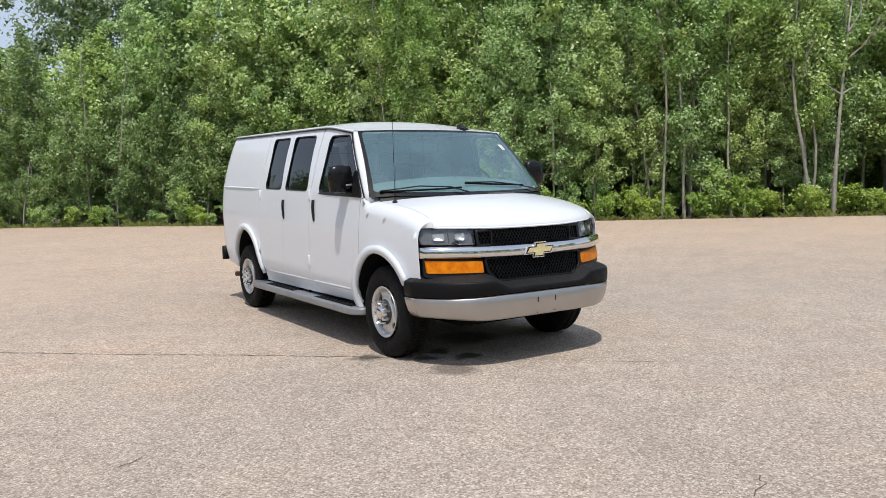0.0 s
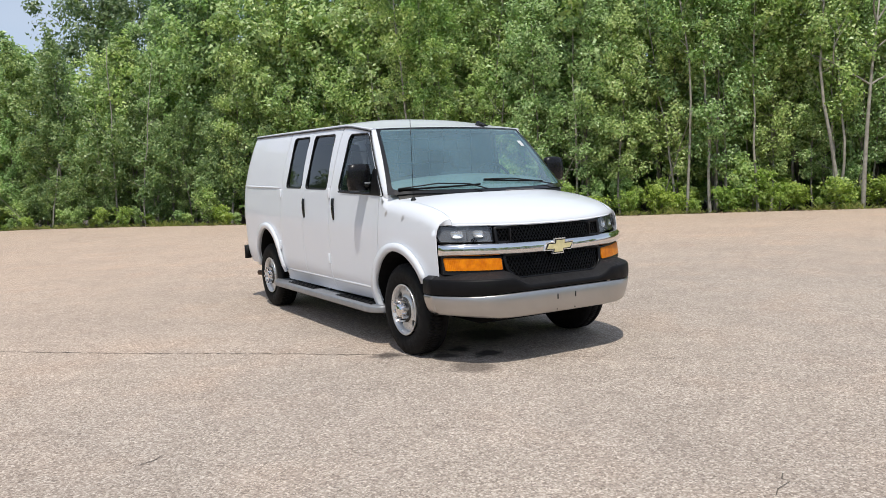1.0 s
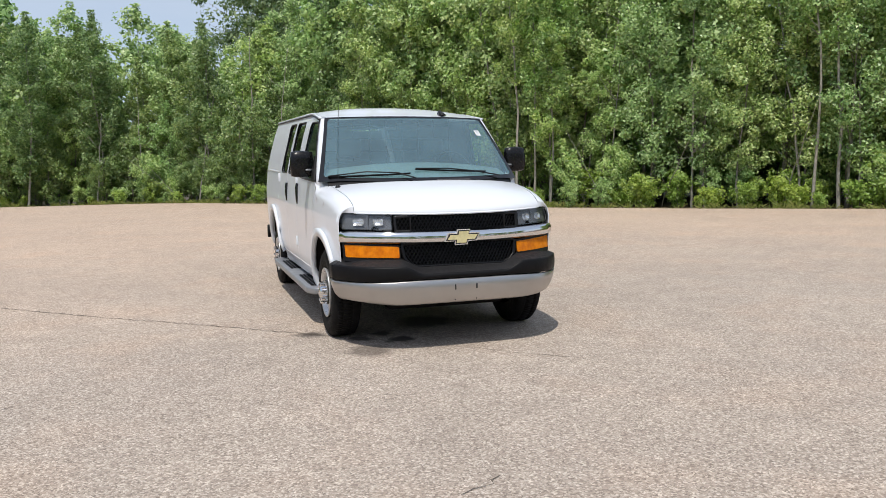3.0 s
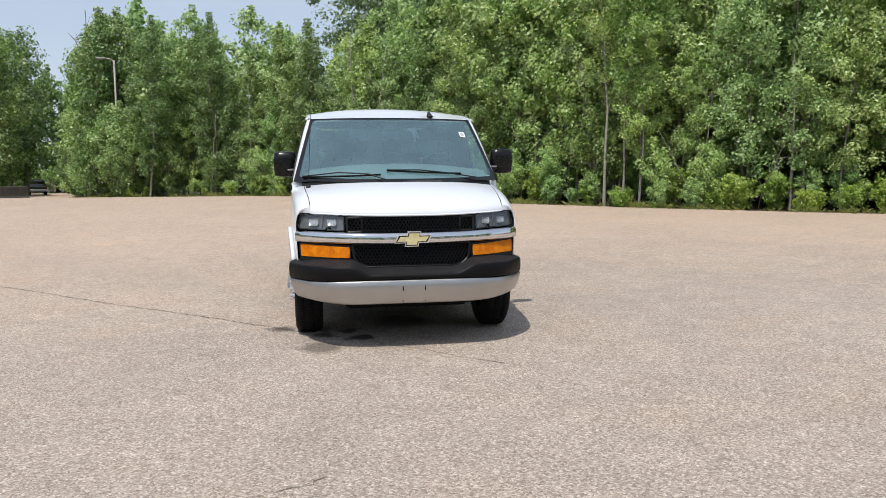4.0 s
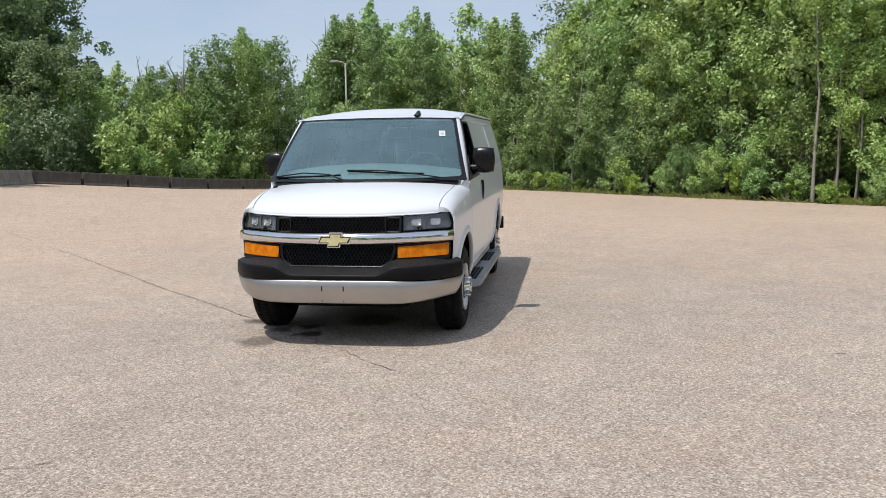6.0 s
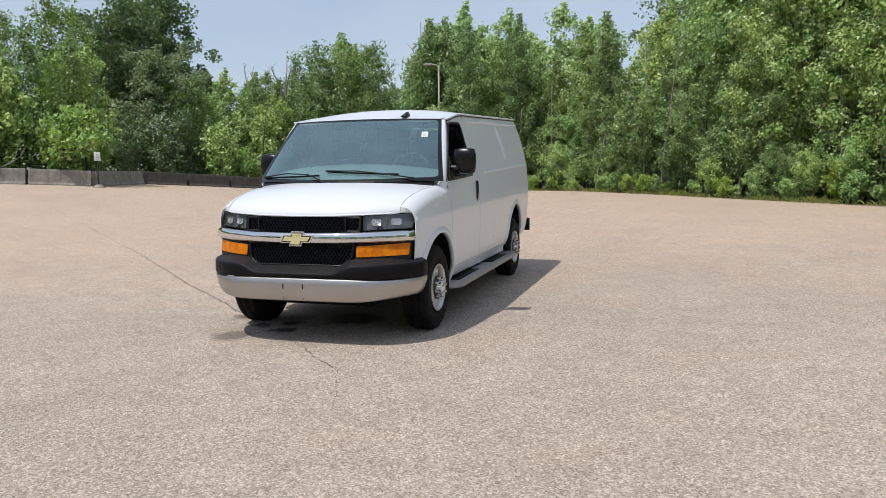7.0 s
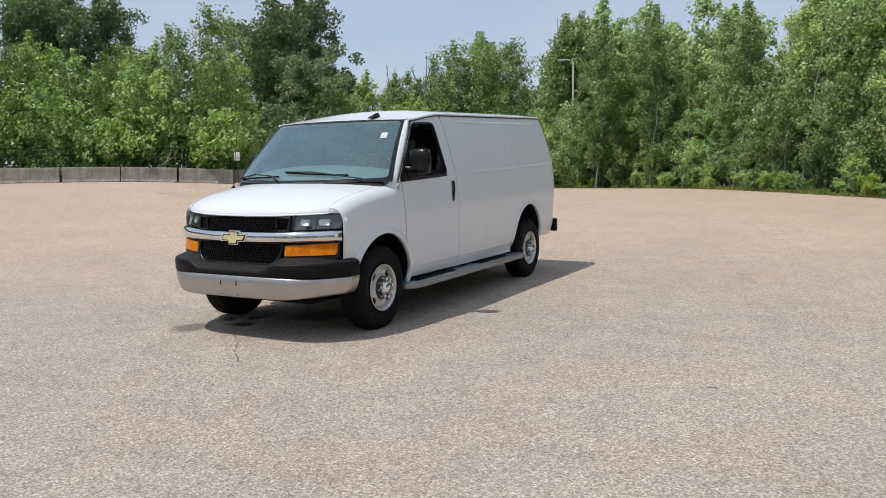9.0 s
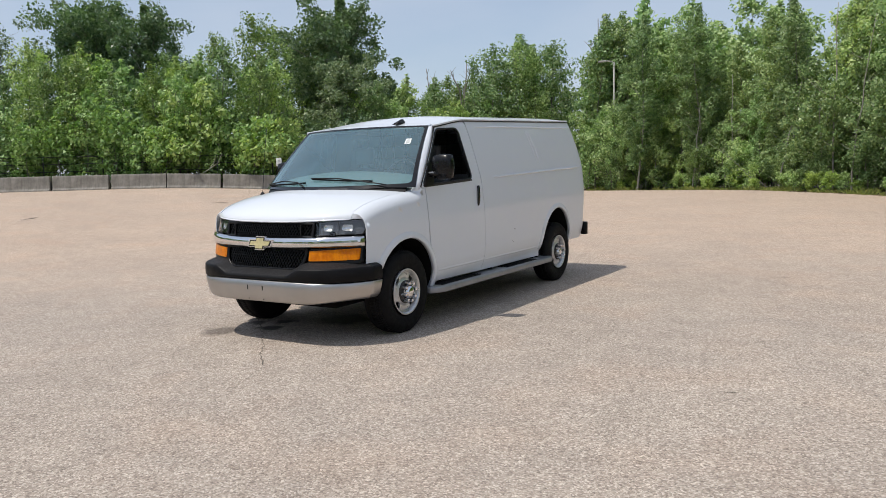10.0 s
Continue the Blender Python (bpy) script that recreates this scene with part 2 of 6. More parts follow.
# ---- ground ----
def asphalt_mat():
    n = Nodes("old_asphalt")
    v = n.coords()
    vor = n.add("TexVoronoi")
    n.put(vor.inputs["Vector"], v)
    vor.inputs["Scale"].default_value = 104.0
    vor2 = n.add("TexVoronoi")
    n.put(vor2.inputs["Vector"], v)
    vor2.inputs["Scale"].default_value = 62.0
    stones = n.ramp(n.add("SeparateColor", Color=vor.outputs["Color"]).outputs[0], [(0.0, (0.17, 0.141, 0.12)), (0.3, (0.315, 0.263, 0.223)), (0.75, (0.455, 0.388, 0.332)), (1.0, (0.73, 0.665, 0.59))])
    big = n.ramp(n.add("SeparateColor", Color=vor2.outputs["Color"]).outputs[1], [(0.0, (0.20, 0.165, 0.14)), (0.6, (0.38, 0.32, 0.27)), (1.0, (0.60, 0.54, 0.47))])
    col = n.mix(0.35, stones, big)
    patch = n.ramp(n.noise(v, 0.35, 5.0, 0.6), [(0.3, (0.93, 0.915, 0.90)), (0.7, (1.07, 1.05, 1.02))])
    col = n.mix(1.0, col, patch, "MULTIPLY")
    # worn patches, some rosier and some greyer
    rosy = n.ramp(n.noise(v, 0.9, 3.0, 0.5), [(0.35, (0.985, 0.985, 0.98)), (0.5, (1.0, 1.0, 1.0)), (0.68, (1.035, 0.998, 0.97))])
    col = n.mix(1.0, col, rosy, "MULTIPLY")
    fine = n.ramp(n.noise(v, 3.0, 3.0, 0.5), [(0.35, 0.95), (0.65, 1.05)])
    col = n.mix(1.0, col, fine, "MULTIPLY")
    # paler and tanner away from the van: grazing-view brightness put into the colour
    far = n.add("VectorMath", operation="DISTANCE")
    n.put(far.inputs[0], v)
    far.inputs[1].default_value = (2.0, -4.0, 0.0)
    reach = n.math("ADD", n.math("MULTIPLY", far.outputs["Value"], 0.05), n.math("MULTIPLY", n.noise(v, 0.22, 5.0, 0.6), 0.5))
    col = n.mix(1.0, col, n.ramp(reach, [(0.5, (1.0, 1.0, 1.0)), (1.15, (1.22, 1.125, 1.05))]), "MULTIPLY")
    # old oil drips under the engine, with ragged edges
    wob = n.add("VectorMath", operation="ADD")
    n.put(wob.inputs[0], v)
    nz = n.add("TexNoise")
    n.put(nz.inputs["Vector"], v)
    nz.inputs["Scale"].default_value, nz.inputs["Detail"].default_value = 5.0, 5.0
    half = n.add("VectorMath", operation="SCALE")
    n.put(half.inputs[0], nz.outputs["Color"])
    half.inputs["Scale"].default_value = 0.28
    n.put(wob.inputs[1], half.outputs[0])
    for sx, sy, sr, deep in ((-0.77, -0.73, 0.19, 0.6), (-0.40, -0.44, 0.12, 0.95), (-0.49, -0.10, 0.11, 0.9), (-0.72, -0.24, 0.10, 0.85), (-1.08, 0.06, 0.13, 0.8), (0.02, 0.25, 0.3, 0.75)):
        dist = n.add("VectorMath", operation="DISTANCE")
        n.put(dist.inputs[0], wob.outputs[0])
        dist.inputs[1].default_value = (sx + 0.14, sy + 0.14, 0.14)
        col = n.mix(n.ramp(dist.outputs["Value"], [(sr * 0.6, deep), (sr * 1.2, 0.0)]), col, (0.06, 0.048, 0.042))
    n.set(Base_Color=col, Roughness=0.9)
    n.p.inputs["Specular IOR Level"].default_value = 0.25
    n.bump(n.math("SUBTRACT", 1.0, vor.outputs["Distance"]), 0.42, 0.005)
    return n.mat


M_ASPHALT = asphalt_mat()
M_SOIL = plain("forest_soil", (0.075, 0.055, 0.032), 0.95, vary=0.5, scale=1.5, bump=0.8, bscale=14.0)

EDGE = [(60, -30), (31, -0.5), (26.5, 4.0), (22.2, 8.4), (18.6, 12.0), (14.6, 15.6), (11.2, 19.0), (8.0, 23.0), (5.0, 26.8), (2.0, 31.0), (-1.5, 35.0), (-5.2, 38.8), (-8.2, 41.0), (-12.0, 43.0), (-15.6, 44.8)]
WALL_A = [(-60.0, -8.3), (-24.0, 24.1)]
WALL_B = [(-24.0, 24.1), (-27.2, 31.6)]
WALL_C = [(-27.2, 31.6), (-18.8, 46.5)]


def wavy(pts, amp, step, seed):
    rnd = random.Random(seed)
    out = []
    for (x1, y1), (x2, y2) in zip(pts, pts[1:]):
        n = max(1, int(math.hypot(x2 - x1, y2 - y1) / step))
        out += [(x1 + (x2 - x1) * i / n + rnd.uniform(-amp, amp), y1 + (y2 - y1) * i / n + rnd.uniform(-amp, amp)) for i in range(n)]
    return out + [pts[-1]]


def make_ground():
    rnd = random.Random(3)
    vs, fs = [], []
    rings = [0, 8, 16, 24, 32, 40, 48, 56, 66, 80, 110, 180, 320, 700, 1800]
    seg = 48
    for r in rings:
        for k in range(seg):
            a = 2 * math.pi * k / seg
            x, y = r * math.cos(a), r * math.sin(a)
            vs.append((x, y, gz(x, y) - 0.07))
    for i in range(len(rings) - 1):
        for k in range(seg):
            a, b = i * seg + k, i * seg + (k + 1) % seg
            fs.append((a, a + seg, b + seg, b))
    tagged(new("ground", mesh_of("ground", vs, fs, M_SOIL, True)), "dark leaf-strewn woodland soil round the lot", "ground", kind="structure")
    lot = wavy(EDGE, 0.14, 0.6, 5) + [(-17.4, 52), (-29.5, 92), (-36.5, 92), (-19.4, 47.0)]
    lot += [(x - 0.5, y + 0.5) for x, y in (WALL_C[0], WALL_B[0], WALL_A[0])] + [(-70, -60), (60, -60)]
    v, f = sheet2d(lot, step=2.0)
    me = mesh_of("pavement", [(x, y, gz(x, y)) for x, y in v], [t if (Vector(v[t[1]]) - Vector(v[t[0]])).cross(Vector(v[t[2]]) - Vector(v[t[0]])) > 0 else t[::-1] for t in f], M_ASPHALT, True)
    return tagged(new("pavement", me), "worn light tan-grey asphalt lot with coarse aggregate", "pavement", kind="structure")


pavement = make_ground()


def crack(pts, width, seed):
    """A ragged dark line in the asphalt."""
    rnd = random.Random(seed)
    fine = []
    for (x1, y1), (x2, y2) in zip(pts, pts[1:]):
        n = max(2, int(math.hypot(x2 - x1, y2 - y1) / 0.06))
        fine += [(x1 + (x2 - x1) * i / n + rnd.gauss(0, 0.011), y1 + (y2 - y1) * i / n + rnd.gauss(0, 0.011)) for i in range(n)]
    fine.append(pts[-1])
    vs, fs = [], []
    for i, (x, y) in enumerate(fine):
        a, b = fine[max(i - 1, 0)], fine[min(i + 1, len(fine) - 1)]
        d = Vector((b[0] - a[0], b[1] - a[1])).normalized()
        w = width * rnd.uniform(0.25, 1.0)
        z = gz(x, y) + 0.004
        vs += [(x - d.y * w, y + d.x * w, z), (x + d.y * w, y - d.x * w, z)]
    for i in range(len(fine) - 1):
        fs.append((2 * i, 2 * i + 1, 2 * i + 3, 2 * i + 2))
    ob = new("crack", mesh_of("crack", vs, fs, M_CRACK))
    ob.parent = pavement


crack([(-16.0, 13.0), (-11.0, 9.0), (-6.55, 5.17), (-4.0, 2.78), (-2.84, 1.66), (-2.03, 0.96), (-1.27, 0.24), (-0.6, -0.36)], 0.0075, 1)
crack([(-0.6, -0.36), (0.07, -0.98), (0.38, -1.33), (0.60, -1.53)], 0.0045, 4)
crack([(0.60, -1.53), (0.68, -1.62), (0.80, -1.88), (0.87, -2.04), (1.0, -2.36), (1.22, -2.52)], 0.0014, 2)
# a stray twig, drawn with the same ragged ribbon
crack([(-3.31, -1.40), (-3.18, -1.33)], 0.004, 5)
crack([(-1.02, -3.57), (-0.85, -3.53), (-0.77, -3.45)], 0.004, 6)
crack([(-3.6, -0.16), (-3.44, -0.08)], 0.004, 7)
crack([(3.40, 4.66), (3.66, 4.86)], 0.012, 8)
crack([(3.93, -0.70), (4.02, -0.67)], 0.007, 9)
crack([(-19.65, 15.3), (-19.45, 15.6), (-19.3, 15.9)], 0.11, 10)
crack([(-18.0, 14.3), (-17.75, 14.9)], 0.13, 11)
crack([(-17.36, 17.7), (-17.0, 18.2)], 0.08, 12)
crack([(-16.66, 6.27), (-17.1, 7.0)], 0.07, 13)

# ---- the van: front axle over y = 0, nose towards -y, its left side towards +x ----
RAKE = 0.03
SIDE_Z = (0.36, 0.44, 0.55, 0.75, 0.95, 1.05, 1.15, 1.36, 1.60, 1.80, 1.92, 2.00, 2.06)
SIDE_X = (0.905, 0.945, 0.970, 0.981, 0.991, 0.993, 0.985, 0.968, 0.918, 0.866, 0.828, 0.797, 0.77)


SIDE_FINE = np.linspace(0.2, 2.4, 1101)
SIDE_CURVE = np.interp(SIDE_FINE, SIDE_Z, SIDE_X)
for _ in range(3):
    SIDE_CURVE = np.convolve(np.pad(SIDE_CURVE, 11, mode="edge"), np.ones(23) / 23, mode="valid")


def side_x(y, z):
    """Half the body's width."""
    x = float(np.interp(z - RAKE * y, SIDE_FINE, SIDE_CURVE))
    x -= 0.05 * max(0.0, (0.35 - y) / 0.9) ** 1.7
    end = rear_y(z)
    if y > end - 0.28:
        u = min(1.0, (y - end + 0.28) / 0.28)
        x -= 0.15 * (1 - math.sqrt(max(0.0, 1 - u ** 2.2)))
    return x


def rear_y(z):
    return 4.56 - 0.16 * max(0.0, (z - 1.35) / 0.8) ** 1.6


def gutter_z(y):
    return 1.995 + RAKE * y - 0.074 * (1 - smoothstep(0.55, 1.4, y))


def front_y(x, z):
    """The front face: bowed across, leaning back a little."""
    return -0.845 + 0.285 * (abs(x) / 0.92) ** 2.8 + 0.2 * (z - 0.9)


def cowl_y(x):
    return -0.13 + 0.31 * (abs(x) / 0.93) ** 2.2


def hood_z(x, y):
    f = front_y(x, 1.09)
    s = min(1.2, max(0.0, (y - f) / (cowl_y(x) - f)))
    return 1.085 + 0.262 * s ** 0.5 - 0.045 * (abs(x) / 0.93) ** 3 * s + 0.02 * (1 - s) * (x / 0.9) ** 2


def glass_p(u, v):
    """The windscreen: u from -1 to 1 across, v from 0 at the cowl to 1 at the roof."""
    bow = 0.32 + (0.10 - 0.32) * v
    y = -0.11 + (0.61 + 0.11) * v + bow * abs(u) ** 2.3 - 0.10 * v * (1 - v)
    z = 1.345 + 0.02 * u * u + (1.954 - 0.03 * u * u - 1.345) * v
    return Vector((u * (0.95 + (0.79 - 0.95) * v), y, z))


def dense(pts, most=0.045):
    """The same polygon with no side longer than most, so that its rim follows the bend."""
    out = []
    for a, b in zip(pts, pts[1:] + pts[:1]):
        n = max(1, math.ceil(math.hypot(b[0] - a[0], b[1] - a[1]) / most))
        out += [(a[0] + (b[0] - a[0]) * i / n, a[1] + (b[1] - a[1]) * i / n) for i in range(n)]
    return out


def skin(name, outline, fn, mat, parent, holes=(), step=0.1, rim=0.02, label="", flip=False, smooth=True):
    """A bent sheet over a flat outline, with a folded-in rim so that it has depth. fn gives the place, and the way in."""
    pts, tris = sheet2d(dense(outline), [dense(h) for h in holes], step)
    where = [fn(*p) for p in pts]
    vs = [tuple(w[0]) for w in where]
    c = Vector((0, 0, 0))
    for t in tris:
        a, b, d = (where[i][0] for i in t)
        c += (b - a).cross(d - a)
    t0 = tris[len(tris) // 2]
    a, b, d = (where[i][0] for i in t0)
    inward = where[t0[0]][1]
    turn = (b - a).cross(d - a).dot(inward) > 0
    # true normals of the bent sheet, so that gloss runs clean up to the seams
    e = 0.002
    normals = []
    for (p, q), (w, i_n) in zip(pts, where):
        n = (fn(p + e, q)[0] - fn(p - e, q)[0]).cross(fn(p, q + e)[0] - fn(p, q - e)[0])
        n = n.normalized() if n.length > 1e-12 else -i_n
        normals.append(n if (n.dot(i_n) < 0) else -n)
    fs = []
    for t in tris:
        p, q, r = (Vector(pts[i]) for i in t)
        ccw = (q - p).cross(r - p) > 0
        p0, q0, r0 = (Vector(pts[i]) for i in t0)
        same = ccw == ((q0 - p0).cross(r0 - p0) > 0)
        fs.append(t[::-1] if turn == same else t)
    if rim:
        count = {}
        for t in fs:
            for i, j in zip(t, t[1:] + t[:1]):
                count[(i, j)] = 1
        for (i, j) in [e for e in count if (e[1], e[0]) not in count]:
            k = len(vs)
            vs += [tuple(where[i][0]), tuple(where[j][0]), tuple(where[j][0] + where[j][1] * rim), tuple(where[i][0] + where[i][1] * rim)]
            fs.append((k + 1, k, k + 3, k + 2))
            side = (where[i][0] - where[j][0]).cross(where[j][1])
            normals += [side.normalized() if side.length > 1e-9 else normals[i]] * 4
    me = mesh_of(name, vs, fs, mat, smooth)
    if smooth and len(me.vertices) == len(normals):
        me.normals_split_custom_set_from_vertices([tuple(n) for n in normals])
    return part(name, me, mat, parent, label)


def on_side(sgn, out=0.0):
    def fn(y, z):
        return Vector((sgn * (side_x(y, z) + out), y, z)), Vector((-sgn, 0, 0))
    return fn


def arc2(cy, cz, ry, rz, a0, a1, n):
    """Points of an ellipse, angles in degrees from +y towards +z."""
    return [(cy + ry * math.cos(radians(a0 + (a1 - a0) * i / n)), cz + rz * math.sin(radians(a0 + (a1 - a0) * i / n))) for i in range(n + 1)]


def rounded(pts, r, n=4):
    """A polygon with rounded corners."""
    out = []
    k = len(pts)
    for i in range(k):
        p, a, b = Vector(pts[i]), Vector(pts[i - 1]), Vector(pts[(i + 1) % k])
        da, db = (a - p), (b - p)
        ra = min(r, da.length * 0.45, db.length * 0.45)
        s, e = p + da.normalized() * ra, p + db.normalized() * ra
        for j in range(n + 1):
            t = j / n
            out.append(tuple((s * (1 - t) ** 2 + p * 2 * t * (1 - t) + e * t * t)))
    return out


def grown(pts, d):
    """A polygon moved outwards by d."""
    area = sum(a[0] * b[1] - b[0] * a[1] for a, b in zip(pts, pts[1:] + pts[:1]))
    sg = 1 if area > 0 else -1
    out = []
    for i in range(len(pts)):
        p, a, b = Vector(pts[i]), Vector(pts[i - 1]), Vector(pts[(i + 1) % len(pts)])
        d1, d2 = (p - a), (b - p)
        n1, n2 = Vector((d1.y, -d1.x)), Vector((d2.y, -d2.x))
        n = (n1.normalized() if n1.length > 1e-6 else Vector((0, 0))) + (n2.normalized() if n2.length > 1e-6 else Vector((0, 0)))
        out.append(tuple(p + n.normalized() * d * sg) if n.length > 1e-6 else tuple(p))
    return out


def sweep(path, section, closed=False, up=None):
    """A bmesh that carries a flat closed section along a path; section points are (side, up)."""
    bm = bmesh.new()
    rings = []
    n = len(path)
    for i, p in enumerate(path):
        a, b = path[max(i - 1, 0)], path[min(i + 1, n - 1)]
        if closed:
            a, b = path[i - 1], path[(i + 1) % n]
        t = (b - a).normalized()
        u = up(i) if callable(up) else (up or Vector((0, 0, 1)))
        side = t.cross(u).normalized()
        w = side.cross(t).normalized()
        rings.append([bm.verts.new(p + side * s + w * h) for s, h in section])
    m = len(section)
    for i in range(n if closed else n - 1):
        r, q = rings[i], rings[(i + 1) % n]
        for j in range(m):
            bm.faces.new((r[j], r[(j + 1) % m], q[(j + 1) % m], q[j]))
    if not closed:
        bm.faces.new(rings[0][::-1])
        bm.faces.new(rings[-1])
    bmesh.ops.recalc_face_normals(bm, faces=bm.faces)
    return bm


def disc_section(r, n=8, sx=1.0, sy=1.0):
    return [(r * sx * math.cos(2 * math.pi * i / n), r * sy * math.sin(2 * math.pi * i / n)) for i in range(n)]


def block(a, b, bevel=0.01, seg=2, taper=None):
    """A bevelled box between two corners."""
    bm = bmesh.new()
    bmesh.ops.create_cube(bm, size=1)
    for v in bm.verts:
        v.co = Vector([(a[i] + b[i]) / 2 + v.co[i] * (b[i] - a[i]) for i in range(3)])
    if taper:
        for v in bm.verts:
            taper(v)
    if bevel:
        bmesh.ops.bevel(bm, geom=list(bm.edges), offset=bevel, segments=seg, affect="EDGES", profile=0.5)
    return bm


def lathe(profile, n=40, axis_x=True):
    """Profile points (along, radius) turned round the x axis."""
    vs, fs = [], []
    for i in range(n):
        a = 2 * math.pi * i / n
        vs += [(h, r * math.cos(a), r * math.sin(a)) for h, r in profile]
    m = len(profile)
    for i in range(n):
        for j in range(m - 1):
            a, b = i * m + j, ((i + 1) % n) * m + j
            fs.append((a, b, b + 1, a + 1))
    return vs, fs


def move_mesh(me, m):
    me.transform(m)
    return me


# outlines on the flank, in (y, z)
FRONT_ARCH = arc2(0.035, 0.415, 0.455, 0.475, -12, 151, 23)
REAR_ARCH = arc2(3.47, 0.475, 0.455, 0.505, -14, 196, 26)
DOOR_WIN = rounded([(0.308, 1.358), (1.262, 1.398), (1.19, 1.938), (0.768, 1.918)], 0.065, 6)
MID_WIN = rounded([(1.552, 1.415), (2.148, 1.432), (2.108, 1.985), (1.552, 1.965)], 0.05)
REAR_WIN = rounded([(2.272, 1.437), (2.753, 1.45), (2.723, 2.0), (2.257, 1.988)], 0.05)


def strip_top(y0, y1, n=6):
    return [(y0 + (y1 - y0) * i / n, gutter_z(y0 + (y1 - y0) * i / n)) for i in range(n + 1)]


def wing_rise(y):
    """The wing climbs to meet the foot of the pillar."""
    return 0.17 * smoothstep(0.20, 0.33, y)


def shoulder(y):
    """Where the fender rolls over into the bonnet: radius, top height and half width there."""
    r = 0.13
    x = side_x(y, 1.12) + 0.0
    zt = hood_z(x - r, y) + wing_rise(y)
    return r, x, zt


def fender_p(sgn):
    def fn(y, w):
        r, x, zt = shoulder(y)
        low = zt - r
        if w <= low:
            return Vector((sgn * min(side_x(y, w), x + 0.02), y, w)), Vector((-sgn, 0, 0))
        a = (w - low) / r
        if a <= math.pi / 2:
            return Vector((sgn * (x - r + r * math.cos(a)), y, low + r * math.sin(a))), Vector((-sgn * math.cos(a), 0, -math.sin(a)))
        xi = x - r - (w - low - r * math.pi / 2)
        return Vector((sgn * xi, y, hood_z(xi, y) + wing_rise(y))), Vector((0, 0, -1))
    return fn


def fender_w(y, x_at):
    r, x, zt = shoulder(y)
    return zt - r + r * math.pi / 2 + (x - r - x_at)


def hood_gap(y):
    return 0.818 + 0.045 * smoothstep(-0.65, 0.05, y)


def make_wheel_parts(front):
    """Meshes of one wheel, its outer face towards +x at x = 0."""
    tyre = [(-0.235, 0.214), (-0.245, 0.30), (-0.242, 0.345), (-0.222, 0.376), (-0.19, 0.386), (-0.056, 0.386), (-0.024, 0.376), (-0.004, 0.345), (0.0, 0.30), (-0.012, 0.236), (-0.03, 0.212), (-0.06, 0.205)]
    vs, fs = lathe(tyre, 56)
    # tread blocks round the shoulders
    for i in range(84):
        a0 = 2 * math.pi * i / 84
        for lo, hi, sh in ((-0.205, -0.165, 0.0), (-0.155, -0.09, 0.5), (-0.08, -0.042, 0.0)):
            k = len(vs)
            w = 2 * math.pi / 84 * 0.8
            for h in (lo, hi):
                edge = 0.3865 if -0.2 < h < -0.04 else 0.372
                for r in (0.374, edge + 0.002):
                    for a in (a0 + sh * 0.075, a0 + sh * 0.075 + w):
                        vs.append((h, r * math.cos(a), r * math.sin(a)))
            fs += [(k + 2, k + 3, k + 7, k + 6), (k, k + 2, k + 6, k + 4), (k + 1, k + 5, k + 7, k + 3), (k, k + 1, k + 3, k + 2), (k + 4, k + 6, k + 7, k + 5)]
    tyre_me = mesh_of("tyre", vs, fs, M_RUBBER, True)
    lip = [(-0.20, 0.19), (-0.06, 0.195), (-0.028, 0.212), (-0.012, 0.226), (-0.004, 0.229), (0.002, 0.225), (-0.004, 0.214), (-0.02, 0.203), (-0.05, 0.196)]
    vs, fs = lathe(lip, 56)
    rim_me = mesh_of("rim", vs, fs, M_STEEL, True)
    # dished disc with hand holes
    ring = lambda r, n: [(r * math.cos(2 * math.pi * i / n), r * math.sin(2 * math.pi * i / n)) for i in range(n)]
    holes = [ring(0.068, 24)]
    for i in range(4):
        a = 2 * math.pi * (i + 0.5) / 4
        holes.append([(0.163 * math.cos(a) + 0.042 * math.cos(b) * -math.sin(a) + 0.029 * math.sin(b) * math.cos(a), 0.163 * math.sin(a) + 0.042 * math.cos(b) * math.cos(a) + 0.029 * math.sin(b) * math.sin(a)) for b in [2 * math.pi * j / 12 for j in range(12)]])

    def dish(r):
        return float(np.interp(r, (0.06, 0.105, 0.122, 0.14, 0.18, 0.20), (-0.012, -0.012, -0.030, -0.036, -0.032, -0.046)))
    p, t = sheet2d(ring(0.199, 48), holes, 0.02)
    v3 = [(dish(math.hypot(*q)), q[0], q[1]) for q in p]
    f3 = [f if (Vector(p[f[1]]) - Vector(p[f[0]])).cross(Vector(p[f[2]]) - Vector(p[f[0]])) > 0 else f[::-1] for f in t]
    count = {(i, j) for f in f3 for i, j in zip(f, f[1:] + f[:1])}
    for i, j in [e for e in count if (e[1], e[0]) not in count]:
        k = len(v3)
        v3 += [v3[i], v3[j], (v3[j][0] - 0.018, v3[j][1], v3[j][2]), (v3[i][0] - 0.018, v3[i][1], v3[i][2])]
        f3.append((k + 1, k, k + 3, k + 2))
    disc_me = mesh_of("disc", v3, f3, M_STEEL, True)
    hub = [(-0.03, 0.066), (0.030, 0.062), (0.044, 0.052), (0.052, 0.036), (0.054, 0.0)] if front else [(-0.03, 0.060), (0.014, 0.056), (0.022, 0.048), (0.026, 0.03), (0.027, 0.0)]
    vs, fs = lathe(hub, 32)
    hub_me = mesh_of("hub_cap", vs, fs, M_CHROME, True)
    bm = bmesh.new()
    bmesh.ops.create_cone(bm, cap_ends=True, segments=6, radius1=0.0185, radius2=0.0150, depth=0.070, matrix=Matrix.Rotation(math.pi / 2, 4, "Y"))
    bmesh.ops.bevel(bm, geom=[e for e in bm.edges], offset=0.002, segments=1, affect="EDGES")
